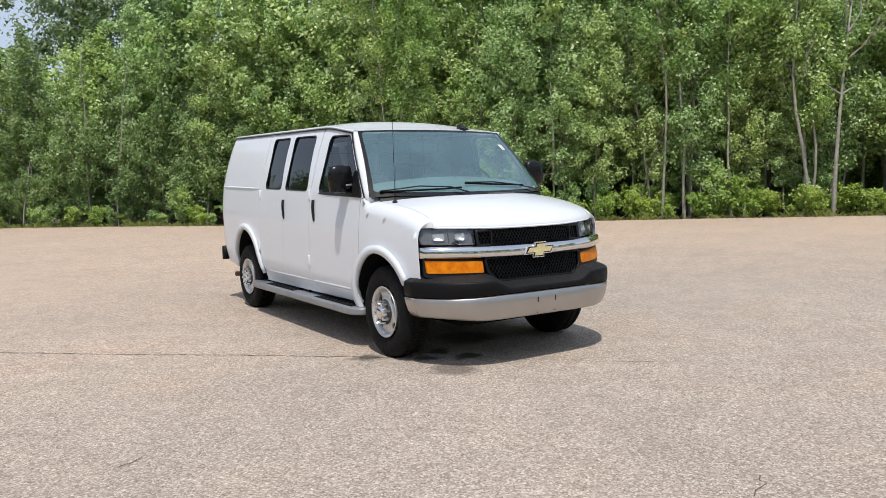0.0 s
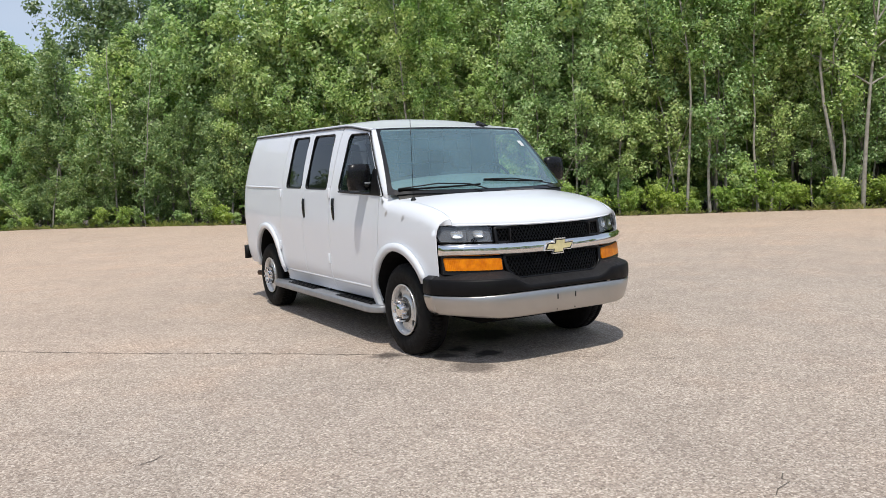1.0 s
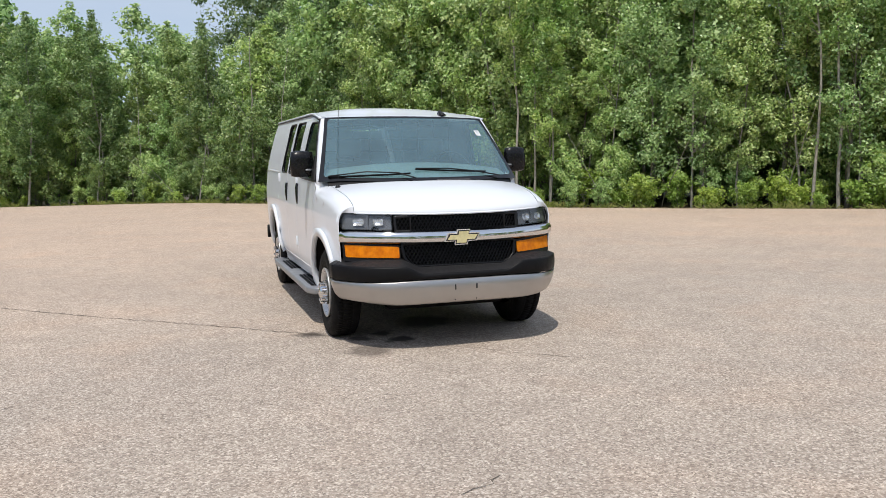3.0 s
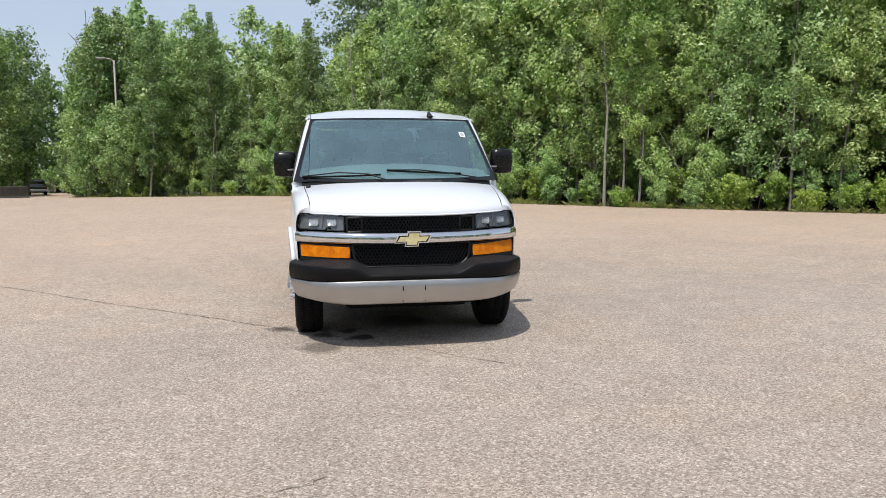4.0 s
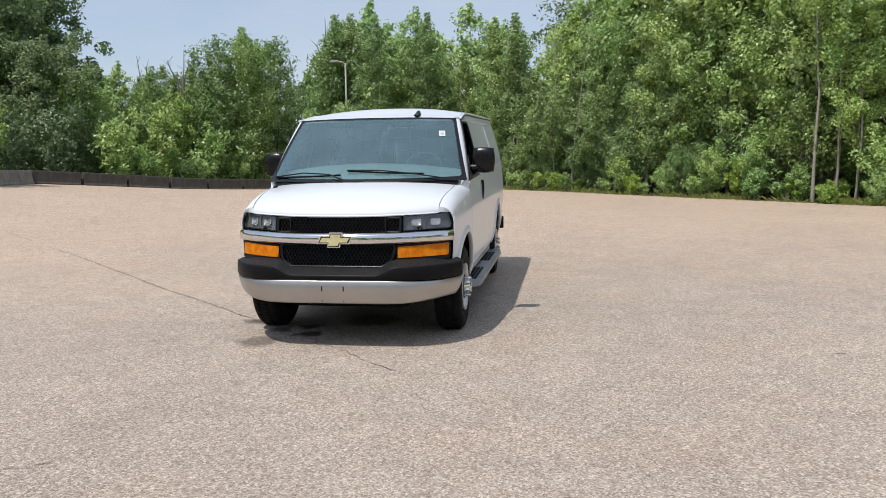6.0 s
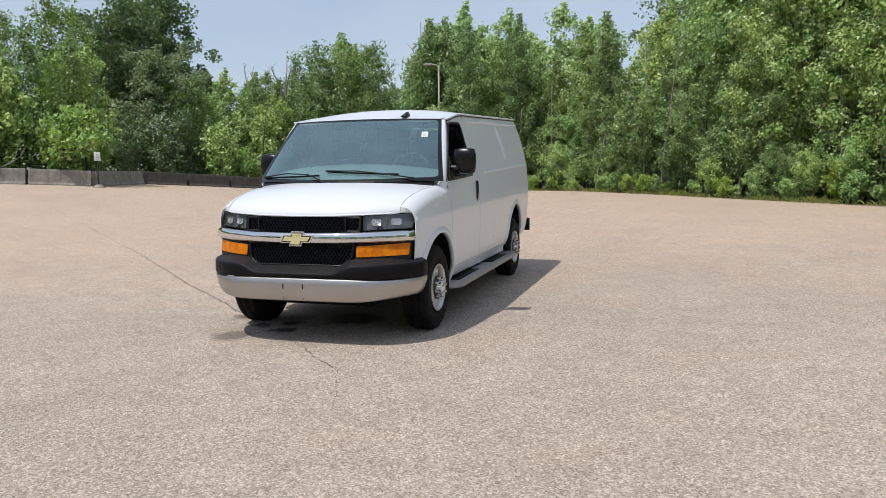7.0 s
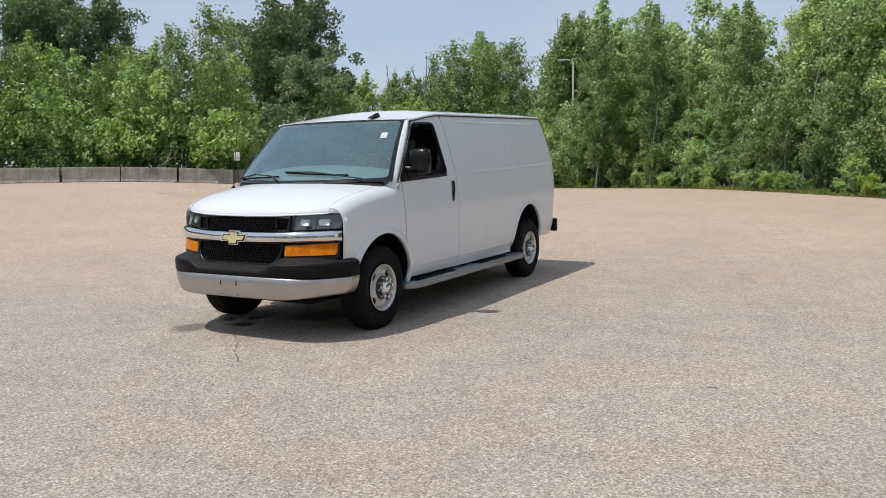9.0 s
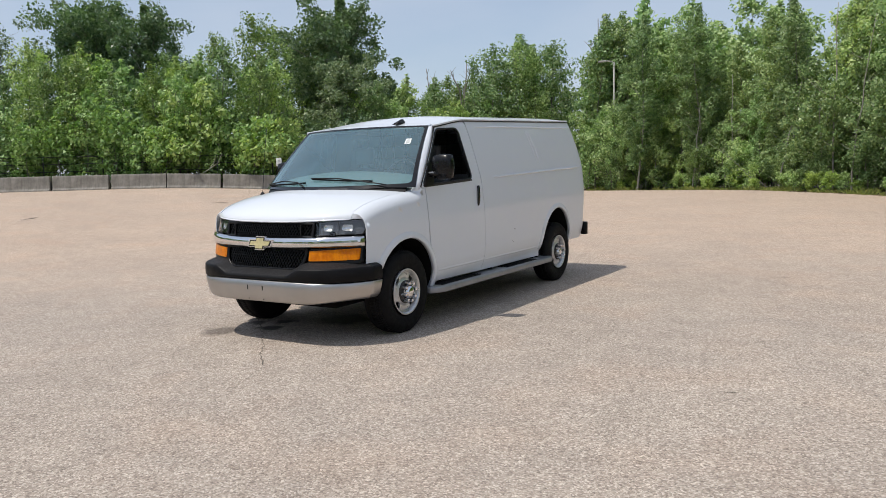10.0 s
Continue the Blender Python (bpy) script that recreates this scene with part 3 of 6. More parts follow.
    nut_me = finish("wheel_nut", bm, M_CHROME, False)
    vs, fs = lathe([(-0.15, 0.0), (-0.15, 0.15), (-0.12, 0.15), (-0.12, 0.0)], 28)
    drum_me = mesh_of("brake_disc", vs, fs, M_DARK, True)
    # dark ring that fills the gaps between the wheel nuts
    vs, fs = lathe([(-0.02, 0.058), (-0.008, 0.060), (-0.008, 0.112), (-0.02, 0.114)], 36)
    plate_me = mesh_of("hub_plate", vs, fs, M_HUB, True)
    for me in (rim_me, disc_me, plate_me, hub_me):
        me.transform(Matrix.Diagonal((1.0, 0.95, 0.95, 1.0)))
    return tyre_me, rim_me, disc_me, hub_me, nut_me, drum_me, plate_me


def add_wheel(van, sgn, y, x, meshes):
    m = Matrix.Translation((sgn * x, y, 0.383)) @ (Matrix.Identity(4) if sgn > 0 else Matrix.Rotation(math.pi, 4, "Z"))
    tyre_me, rim_me, disc_me, hub_me, nut_me, drum_me, plate_me = meshes
    tyre = part("wheel", tyre_me, M_RUBBER, van, "black tyre on a bright steel rim")
    tyre.matrix_basis = m
    for nm, me in (("rim", rim_me), ("disc", disc_me), ("hub_cap", hub_me), ("brake_disc", drum_me), ("hub_plate", plate_me)):
        part(nm, me, M_STEEL, tyre)
    for i in range(8):
        a = 2 * math.pi * (i + 0.25) / 8
        nut = part("wheel_nut", nut_me, M_CHROME, tyre)
        nut.matrix_basis = Matrix.Translation((0.012, 0.084 * math.cos(a), 0.084 * math.sin(a)))


def arch_lip(van, sgn, pts, name="arch_lip"):
    """A rolled flange that runs round a wheel opening."""
    path = [Vector((sgn * (side_x(y, z) + 0.004), y, z)) for y, z in pts]
    c = Vector((0, sum(p[0] for p in pts) / len(pts), sum(p[1] for p in pts) / len(pts) - 0.1))

    def up(i):
        return Vector((0, pts[i][0] - c.y, pts[i][1] - c.z)).normalized()
    sec = [(-0.03, -0.008), (0.004, -0.008), (0.011, -0.004), (0.013, 0.006), (0.010, 0.024), (0.003, 0.044), (-0.005, 0.060), (-0.03, 0.060)]
    if sgn < 0:
        sec = [(-s, h) for s, h in sec][::-1]
    a, b = path[0], path[-1]
    t = (path[1] - path[0]).normalized()
    out = t.cross(up(0))
    if out.x * sgn < 0:
        sec = [(-s, h) for s, h in sec][::-1]
    part(name, sweep(path, sec, up=up), M_WHITE, van)


def well(van, sgn, pts, depth=0.30):
    """The dark inner lining of a wheel opening."""
    vs, fs = [], []
    for y, z in pts:
        x = side_x(y, z) - 0.012
        vs += [(sgn * x, y, z + 0.006), (sgn * (x - depth), y, z + 0.02)]
    for i in range(len(pts) - 1):
        fs.append((2 * i, 2 * i + 2, 2 * i + 3, 2 * i + 1))
    k = len(vs)
    fs.append(tuple(2 * i + 1 for i in range(len(pts))))
    part("wheel_well", mesh_of("wheel_well", vs, fs, M_DARK, False), M_DARK, van, "dark wheel housing")


def rib(van, sgn, pts, width=0.024, height=0.011, mat=None, name="crease"):
    """A pressed line that stands a little proud of the flank."""
    path = []
    for (y1, z1), (y2, z2) in zip(pts, pts[1:]):
        path += [(y1 + (y2 - y1) * i / 8, z1 + (z2 - z1) * i / 8) for i in range(8)]
    path.append(pts[-1])
    vs, fs = [], []
    for i, (y, z) in enumerate(path):
        a, b = Vector(path[max(i - 1, 0)]), Vector(path[min(i + 1, len(path) - 1)])
        t = (b - a).normalized()
        n = Vector((-t.y, t.x)) * width * 0.5
        f = 0.2 if i in (0, len(path) - 1) else 1.0
        for o, h in ((-1, -0.002), (-0.35, height * f), (0.35, height * f), (1, -0.002)):
            yy, zz = y + n.x * o, z + n.y * o
            vs.append((sgn * (side_x(yy, zz) + h), yy, zz))
    for i in range(len(path) - 1):
        for j in range(3):
            k = i * 4 + j
            fs.append((k, k + 4, k + 5, k + 1) if sgn > 0 else (k, k + 1, k + 5, k + 4))
    part(name, mesh_of(name, vs, fs, mat or M_WHITE, True), mat or M_WHITE, van)


def pane(van_part, sgn, pts, mat, name="pane", seal=True):
    ob = skin(name, grown(pts, 0.012), on_side(sgn, -0.014), mat, van_part, step=0.15, rim=0)
    ob.visible_shadow = False
    if seal:
        path = [Vector((sgn * (side_x(y, z) - 0.004), y, z)) for y, z in pts]
        part("seal", sweep(path, [(-0.008, -0.008), (0.003, -0.008), (0.005, 0.0), (0.003, 0.008), (-0.008, 0.008)] if sgn > 0 else [(-0.003, -0.008), (0.008, -0.008), (0.008, 0.008), (-0.003, 0.008), (-0.005, 0.0)], closed=True, up=lambda i: Vector((sgn, 0, 0))), M_BLACK, van_part)


def door_handle(van_part, sgn, y, z0, z1):
    x = side_x(y, (z0 + z1) / 2)
    path = [Vector((sgn * (x + 0.012 - 0.010 * abs(2 * t - 1) ** 3), y + 0.012 * (t - 0.5), z0 + (z1 - z0) * t)) for t in [i / 10 for i in range(11)]]
    sec = disc_section(0.021, 10, 1.0, 0.62)
    handle = part("door_handle", sweep(path, sec, up=Vector((sgn, 0, 0))), M_GLOSSBLACK, van_part, "black vertical pull handle")
    return handle


def body_side(van, sgn):
    fn = on_side(sgn)
    # front wing, rolling over into the bonnet
    ys = [-0.55, -0.45, -0.3, -0.1, 0.06]
    top = [(y, fender_w(y, hood_gap(y))) for y in ys]
    top = [(-0.583, fender_w(-0.583, hood_gap(-0.583))), (-0.57, fender_w(-0.57, hood_gap(-0.57)))] + top
    top += [(0.12, fender_w(0.12, 0.862)), (0.20, fender_w(0.20, 0.864)), (0.262, fender_w(0.262, 0.88))]
    outline = [(-0.558, 0.64), (-0.556, 0.90), (-0.556, 1.06), (-0.565, 1.12)] + top + [(0.27, 1.335), (0.338, 1.335), (0.348, 1.25), (0.355, 1.05), (0.39, 0.80), (0.462, 0.66), (0.475, 0.404)]
    outline += [p for p in FRONT_ARCH if p[1] > 0.404]
    outline += [(FRONT_ARCH[-1][0] - 0.03, 0.64)]
    skin("front_wing", outline, fender_p(sgn), M_WHITE, van, step=0.035, rim=0.007)
    # nose of the wing, dropping to the lamp
    a = [fender_p(sgn)(*p)[0] for p in [(-0.565 - 0.018 * t, 1.12 + (fender_w(-0.583, hood_gap(-0.583)) - 1.12) * t) for t in (1.0, 0.67, 0.33, 0.0)] + [(-0.560, 1.09), (-0.556, 1.06)]]
    b = [Vector((sgn * x, front_y(x, z) - 0.001, z)) for x, z in ((0.818, 1.101), (0.845, 1.103), (0.875, 1.103), (0.905, 1.100), (0.922, 1.075), (0.932, 1.04))]
    vs = [tuple(p.lerp(q, t)) for p, q in zip(a, b) for t in (0.0, 0.35, 0.7, 1.0)]
    fs = [(4 * i + j, 4 * i + j + 1, 4 * i + j + 5, 4 * i + j + 4)[::int(-sgn)] for i in range(5) for j in range(3)]
    part("wing_nose", mesh_of("wing_nose", vs, fs, M_WHITE, True), M_WHITE, van)
    # front door with its window frame
    door = [(0.486, 0.404), (0.474, 0.66), (0.402, 0.80), (0.367, 1.05), (0.360, 1.25), (0.35, 1.338), (0.262, 1.345), (0.44, 1.56), (0.628, 1.78), (0.755, gutter_z(0.755) - 0.01)]
    door += [(y, z - 0.012) for y, z in strip_top(0.82, 1.33, 4)] + [(1.385, gutter_z(1.385) - 0.05), (1.405, 1.80), (1.43, 1.55), (1.455, 1.38), (1.475, 1.10), (1.50, 0.80), (1.513, 0.392)]
    d = skin("front_door", door, fn, M_WHITE, van, holes=[DOOR_WIN], step=(0.09, 0.05))
    if sgn < 0:
        pane(d, sgn, DOOR_WIN, M_DOORGLASS)
    else:
        path = [Vector((sgn * (side_x(y, z) - 0.004), y, z)) for y, z in DOOR_WIN]
        part("seal", sweep(path, [(-0.012, -0.012), (0.004, -0.012), (0.008, 0.0), (0.004, 0.012), (-0.012, 0.012)], closed=True, up=lambda i: Vector((sgn, 0, 0))), M_BLACK, d)
    door_handle(d, sgn, 1.355, 1.115, 1.325)
    sail = skin("mirror_mount", rounded([(0.315, 1.352), (0.50, 1.358), (0.52, 1.58), (0.475, 1.585)], 0.02), on_side(sgn, 0.012), M_BLACK, d, step=0.06, rim=0.03)
    mirror(d, sgn)
    # lower black window edge
    rib(d, sgn, [(0.33, 1.352), (1.26, 1.39)], 0.022, 0.008, M_BLACK, "waist_seal")
    sill = lambda y: 0.396 - 0.003 * y
    arch = [p for p in REAR_ARCH if p[1] > 0.5]
    tail = [(rear_y(0.5), 0.50), (rear_y(0.9), 0.9), (rear_y(1.3), 1.3), (rear_y(1.6), 1.6), (rear_y(1.85), 1.85)]
    end = strip_top(rear_y(2.0) - 0.02, 3.0, 8)
    end = [(y, z - 0.012) for y, z in end]
    low_r = [(3.93, 0.50)]
    if sgn < 0:
        f = [(1.519, 0.392), (1.506, 0.80), (1.482, 1.10), (1.466, 1.38), (1.441, 1.55), (1.416, 1.80), (1.397, gutter_z(1.397) - 0.012)] + [(y, z - 0.012) for y, z in strip_top(1.5, 2.17, 4)] + [(2.19, 1.7), (2.202, 1.4), (2.228, 0.9), (2.238, sill(2.235))]
        a = skin("side_door", f, fn, M_WHITE, van, holes=[MID_WIN], step=(0.09, 0.05), label="white hinged side door with a tinted window")
        pane(a, sgn, MID_WIN, M_TINT)
        door_handle(a, sgn, 2.165, 1.125, 1.325)
        g = [(2.244, sill(2.245)), (2.234, 0.9), (2.208, 1.4), (2.196, 1.7), (2.18, gutter_z(2.18) - 0.012)] + [(y, z - 0.012) for y, z in strip_top(2.3, 2.86, 4)] + [(2.885, 1.7), (2.90, 1.4), (2.955, 0.95), (2.975, 0.80), (2.99, 0.62), (2.972, sill(2.96))]
        b = skin("side_door", g, fn, M_WHITE, van, holes=[REAR_WIN], step=(0.09, 0.05), label="white hinged side door with a tinted window")
        pane(b, sgn, REAR_WIN, M_TINT)
        q = [(2.978, sill(2.98))] + [(2.996, 0.62), (2.981, 0.80), (2.961, 0.95), (2.907, 1.4), (2.897, 1.7), (2.87, gutter_z(2.87) - 0.012)] + end[::-1] + tail[::-1] + low_r + arch
        skin("rear_quarter", q, fn, M_WHITE, van, step=(0.07, 0.05))
        for y, z in ((1.475, 1.375), (1.535, 0.72), (2.925, 1.385), (3.0, 0.79)):
            x = side_x(y, z)
            part("hinge", block((-x - 0.016, y - 0.016, z - 0.05), (-x + 0.01, y + 0.016, z + 0.05), 0.006), M_WHITE, van, "small white door hinge")
        rib(van, sgn, [(2.98, 1.455), (4.40, 1.495)])
    else:
        p = [(1.519, 0.392), (1.506, 0.80), (1.482, 1.10), (1.466, 1.38), (1.441, 1.55), (1.416, 1.80), (1.397, gutter_z(1.397) - 0.012)] + [(y, z - 0.012) for y, z in strip_top(1.6, 2.9, 6)] + end[::-1] + tail[::-1] + low_r + arch + [(3.02, 0.44), (3.03, sill(3.0))]
        skin("side_panel", p, fn, M_WHITE, van, step=(0.09, 0.05), label="plain white cargo side panel with pressed lines")
        rib(van, sgn, [(1.74, 1.41), (4.38, 1.495)], 0.030, 0.016)
        rib(van, sgn, [(1.60, 1.965), (4.22, 2.03)], 0.026, 0.013)
        rib(van, sgn, [(2.80, 1.96), (2.95, 1.55)], 0.022, 0.011)
        rib(van, sgn, [(2.88, 1.96), (3.03, 1.55)], 0.022, 0.011)
        for y, z, dy, dz in ((2.2, 0.80, 0.05, -0.012), (2.17, 0.66, 0.035, -0.02)):
            rib(van, sgn, [(y, z), (y + dy, z + dz)], 0.008, 0.0015, M_LAMPGREY, "scuff")
    # fold along the sill
    rib(van, sgn, [(0.56, 0.515), (1.50, 0.512)], 0.030, 0.006, name="sill_fold")
    rib(van, sgn, [(1.53, 0.512), (2.93, 0.508)], 0.030, 0.006, name="sill_fold")
    arch_lip(van, sgn, [p for p in FRONT_ARCH])
    arch_lip(van, sgn, [p for p in REAR_ARCH if p[1] > 0.46])
    well(van, sgn, [(FRONT_ARCH[0][0], 0.34)] + FRONT_ARCH + [(FRONT_ARCH[-1][0] - 0.02, 0.45)])
    well(van, sgn, REAR_ARCH)
    # drip rail
    path = [Vector((sgn * (side_x(y, gutter_z(y)) + 0.004), y, gutter_z(y) - 0.002)) for y in [0.735 + i * (4.36 - 0.735) / 30 for i in range(31)]]
    part("drip_rail", sweep(path, [(-0.012, -0.010), (0.012, -0.010), (0.016, 0.002), (0.010, 0.010), (-0.012, 0.010)]), M_WHITE, van)
    path = [p + Vector((sgn * 0.008, 0, -0.016)) for p in path]
    part("rail_seal", sweep(path, [(-0.012, -0.004), (0.007, -0.004), (0.007, 0.005), (-0.012, 0.005)]), M_BLACK, van)
    # windscreen pillar
    vs, fs = [], []
    for i in range(14):
        v = (i - 1) / 12
        a = glass_p(1.0, v)
        a.x = min(a.x, 0.948)
        ty = 0.262 + (0.745 - 0.262) * v
        tz = 1.335 + (gutter_z(0.745) - 0.008 - 1.335) * v
        b = Vector((side_x(ty, tz), ty, tz))
        for w, bulge in ((0.0, -0.012), (0.04, -0.001), (0.35, 0.006), (0.7, 0.007), (1.0, 0.001)):
            q = a.lerp(b, w) + Vector((0.7, -0.7, 0.1)) * bulge - Vector((0.05, -0.02, 0.02) if i == 0 else (0, 0, 0))
            vs.append((sgn * q.x, q.y, q.z))
        vs.append((sgn * (b.x - 0.03), b.y + 0.012, b.z))
    for i in range(13):
        for j in range(5):
            k = i * 6 + j
            fs.append((k, k + 1, k + 7, k + 6) if sgn > 0 else (k, k + 6, k + 7, k + 1))
    edge = [Vector((sgn * (side_x(y, z) + 0.002), y, z)) for y, z in ((0.268, 1.345), (0.35, 1.452), (0.44, 1.562), (0.53, 1.668), (0.625, 1.782), (0.69, 1.86), (0.745, gutter_z(0.745) - 0.02), (0.80, gutter_z(0.80) - 0.018))]
    part("pillar_seal", sweep(edge, disc_section(0.0075, 6), up=Vector((sgn, 0, 0))), M_BLACK, van)
    part("windscreen_pillar", mesh_of("windscreen_pillar", vs, fs, M_WHITE, True), M_WHITE, van)
    # inner lining, with the windows left free
    lin = [(0.54, 0.55), (0.54, 0.95), (0.42, 1.02), (0.42, 1.34), (0.50, 1.55), (0.74, 1.93), (1.5, 1.97), (4.3, 2.03), (4.42, 1.3), (4.42, 0.6), (4.0, 0.6), (4.0, 1.02), (2.98, 1.02), (2.98, 0.55)]
    holes = [grown(DOOR_WIN, 0.012)] + ([grown(MID_WIN, 0.012), grown(REAR_WIN, 0.012)] if sgn < 0 else [])
    skin("inner_lining", lin, on_side(sgn, -0.045), M_LINER, van, holes=holes, step=0.2, rim=0)
    # running board
    board(van, sgn)


def prism(plan, z0, z1, bevel, seg=3):
    """A flat plate over a plan outline, with rounded edges."""
    bm = bmesh.new()
    lo = [bm.verts.new((x, y, z0)) for x, y in plan]
    hi = [bm.verts.new((x, y, z1)) for x, y in plan]
    for i in range(len(plan)):
        j = (i + 1) % len(plan)
        bm.faces.new((lo[i], lo[j], hi[j], hi[i]))
    caps = [bm.faces.new(lo[::-1]), bm.faces.new(hi)]
    bmesh.ops.recalc_face_normals(bm, faces=bm.faces)
    bmesh.ops.bevel(bm, geom=[e for f in caps for e in f.edges], offset=bevel, segments=seg, affect="EDGES", profile=0.5)
    return bm


def board(van, sgn):
    """A wide aluminium step with black tread strips, on brackets."""
    plan = rounded([(0.78, 0.40), (0.975, 0.385), (1.052, 0.52), (1.052, 3.12), (0.97, 3.275), (0.78, 3.27)], 0.07, 5)
    step = part("running_board", prism([(sgn * x, y) for x, y in plan], 0.302, 0.366, 0.015), M_ALU, van, "aluminium running board with black tread strips")
    for y0, y1 in ((0.56, 1.40), (1.98, 2.80)):
        pad = part("tread_pad", block((min(sgn * 0.855, sgn * 0.998), y0, 0.360), (max(sgn * 0.855, sgn * 0.998), y1, 0.369), 0.003), M_BLACK, step, "black rubber tread pad")
        for k in range(4):
            x = sgn * (0.873 + 0.036 * k)
            part("tread_strip", block((x - 0.009, y0 + 0.02, 0.367), (x + 0.009, y1 - 0.02, 0.375), 0.003), M_RUBBER, pad)
    for y in (0.7, 1.8, 2.9):
        part("bracket", block((min(sgn * 0.55, sgn * 0.88), y - 0.025, 0.32), (max(sgn * 0.55, sgn * 0.88), y + 0.025, 0.40), 0.006), M_DARK, step)


def mirror(door, sgn):
    """A large black mirror on a short arm; the right one is turned back a little."""
    cx, cy, cz = (1.085, 0.505, 1.535) if sgn > 0 else (1.042, 0.60, 1.513)
    bm = bmesh.new()
    bmesh.ops.create_cube(bm, size=1)
    bmesh.ops.subdivide_edges(bm, edges=list(bm.edges), cuts=3, use_grid_fill=True)
    for v in bm.verts:
        p = v.co.copy() * 2
        q = Vector([c * math.sqrt(max(0.0, 1 - 0.36 * (p[(i + 1) % 3] ** 2 + p[(i + 2) % 3] ** 2) / 2)) for i, c in enumerate(p)])
        fwd = 0.056 if q.y < 0 else 0.046
        v.co = Vector((sgn * cx + q.x * 0.110, cy + q.y * fwd, cz + q.z * 0.124))
    bmesh.ops.recalc_face_normals(bm, faces=bm.faces)
    mir = part("door_mirror", bm, M_SHELL, door, "black door mirror housing on a short arm")
    part("mirror_glass", block((sgn * cx - 0.082, cy + 0.038, cz - 0.08), (sgn * cx + 0.082, cy + 0.049, cz + 0.085), 0.004), M_CHROME, mir)
    path = [Vector((sgn * 0.95, cy - 0.05, cz - 0.065)), Vector((sgn * 0.985, cy - 0.05, cz - 0.07)), Vector((sgn * (cx - 0.035), cy - 0.02, cz - 0.065))]
    part("mirror_arm", sweep(path, disc_section(0.034, 10, 1.0, 0.75)), M_SHELL, mir)
    part("arm_trim", block((min(sgn * 0.965, sgn * 1.02), cy - 0.084, cz - 0.062), (max(sgn * 0.965, sgn * 1.02), cy - 0.072, cz - 0.046), 0.004), M_ALU, mir)


def on_front(out=0.0):
    def fn(x, z):
        return Vector((x, front_y(x, z) - out, z)), Vector((0, 1, 0))
    return fn


def lattice(van, x0, x1, z0, z1, bound, name, out):
    """A diamond mesh of thin bars, clipped to its opening."""
    vs, fs = [], []
    pitch, w = 0.030, 0.0052
    for s in (1, -1):
        n0 = int((x0 - (z1 - z0)) / pitch) - 1
        n1 = int((x1 + (z1 - z0)) / pitch) + 2
        for k in range(n0, n1):
            c = k * pitch
            prev = None
            m = 8
            for i in range(m + 1):
                z = z0 + (z1 - z0) * i / m
                x = c + s * (z - z0) * 0.62
                ok = x0 < x < x1 and bound(x, z)
                if ok:
                    y = front_y(x, z) - out
                    cur = len(vs)
                    for dx, dy in ((-w, 0.012), (-w * 0.55, -0.004), (w * 0.55, -0.004), (w, 0.012)):
                        vs.append((x + dx, y + dy, z))
                    if prev is not None:
                        for j in range(3):
                            fs.append((prev + j, prev + j + 1, cur + j + 1, cur + j))
                    prev = cur
                else:
                    prev = None
    return part(name, mesh_of(name, vs, fs, M_GRILLE, False), M_GRILLE, van, "black diamond mesh grille")


def frame_strip(parent, pts, out, w, depth, mat, name):
    path = [Vector((x, front_y(x, z) - out, z)) for x, z in pts]
    return part(name, sweep(path, [(-depth, -w), (depth, -w), (depth, w), (-depth, w)], closed=True, up=lambda i: Vector((0, -1, 0))), mat, parent)


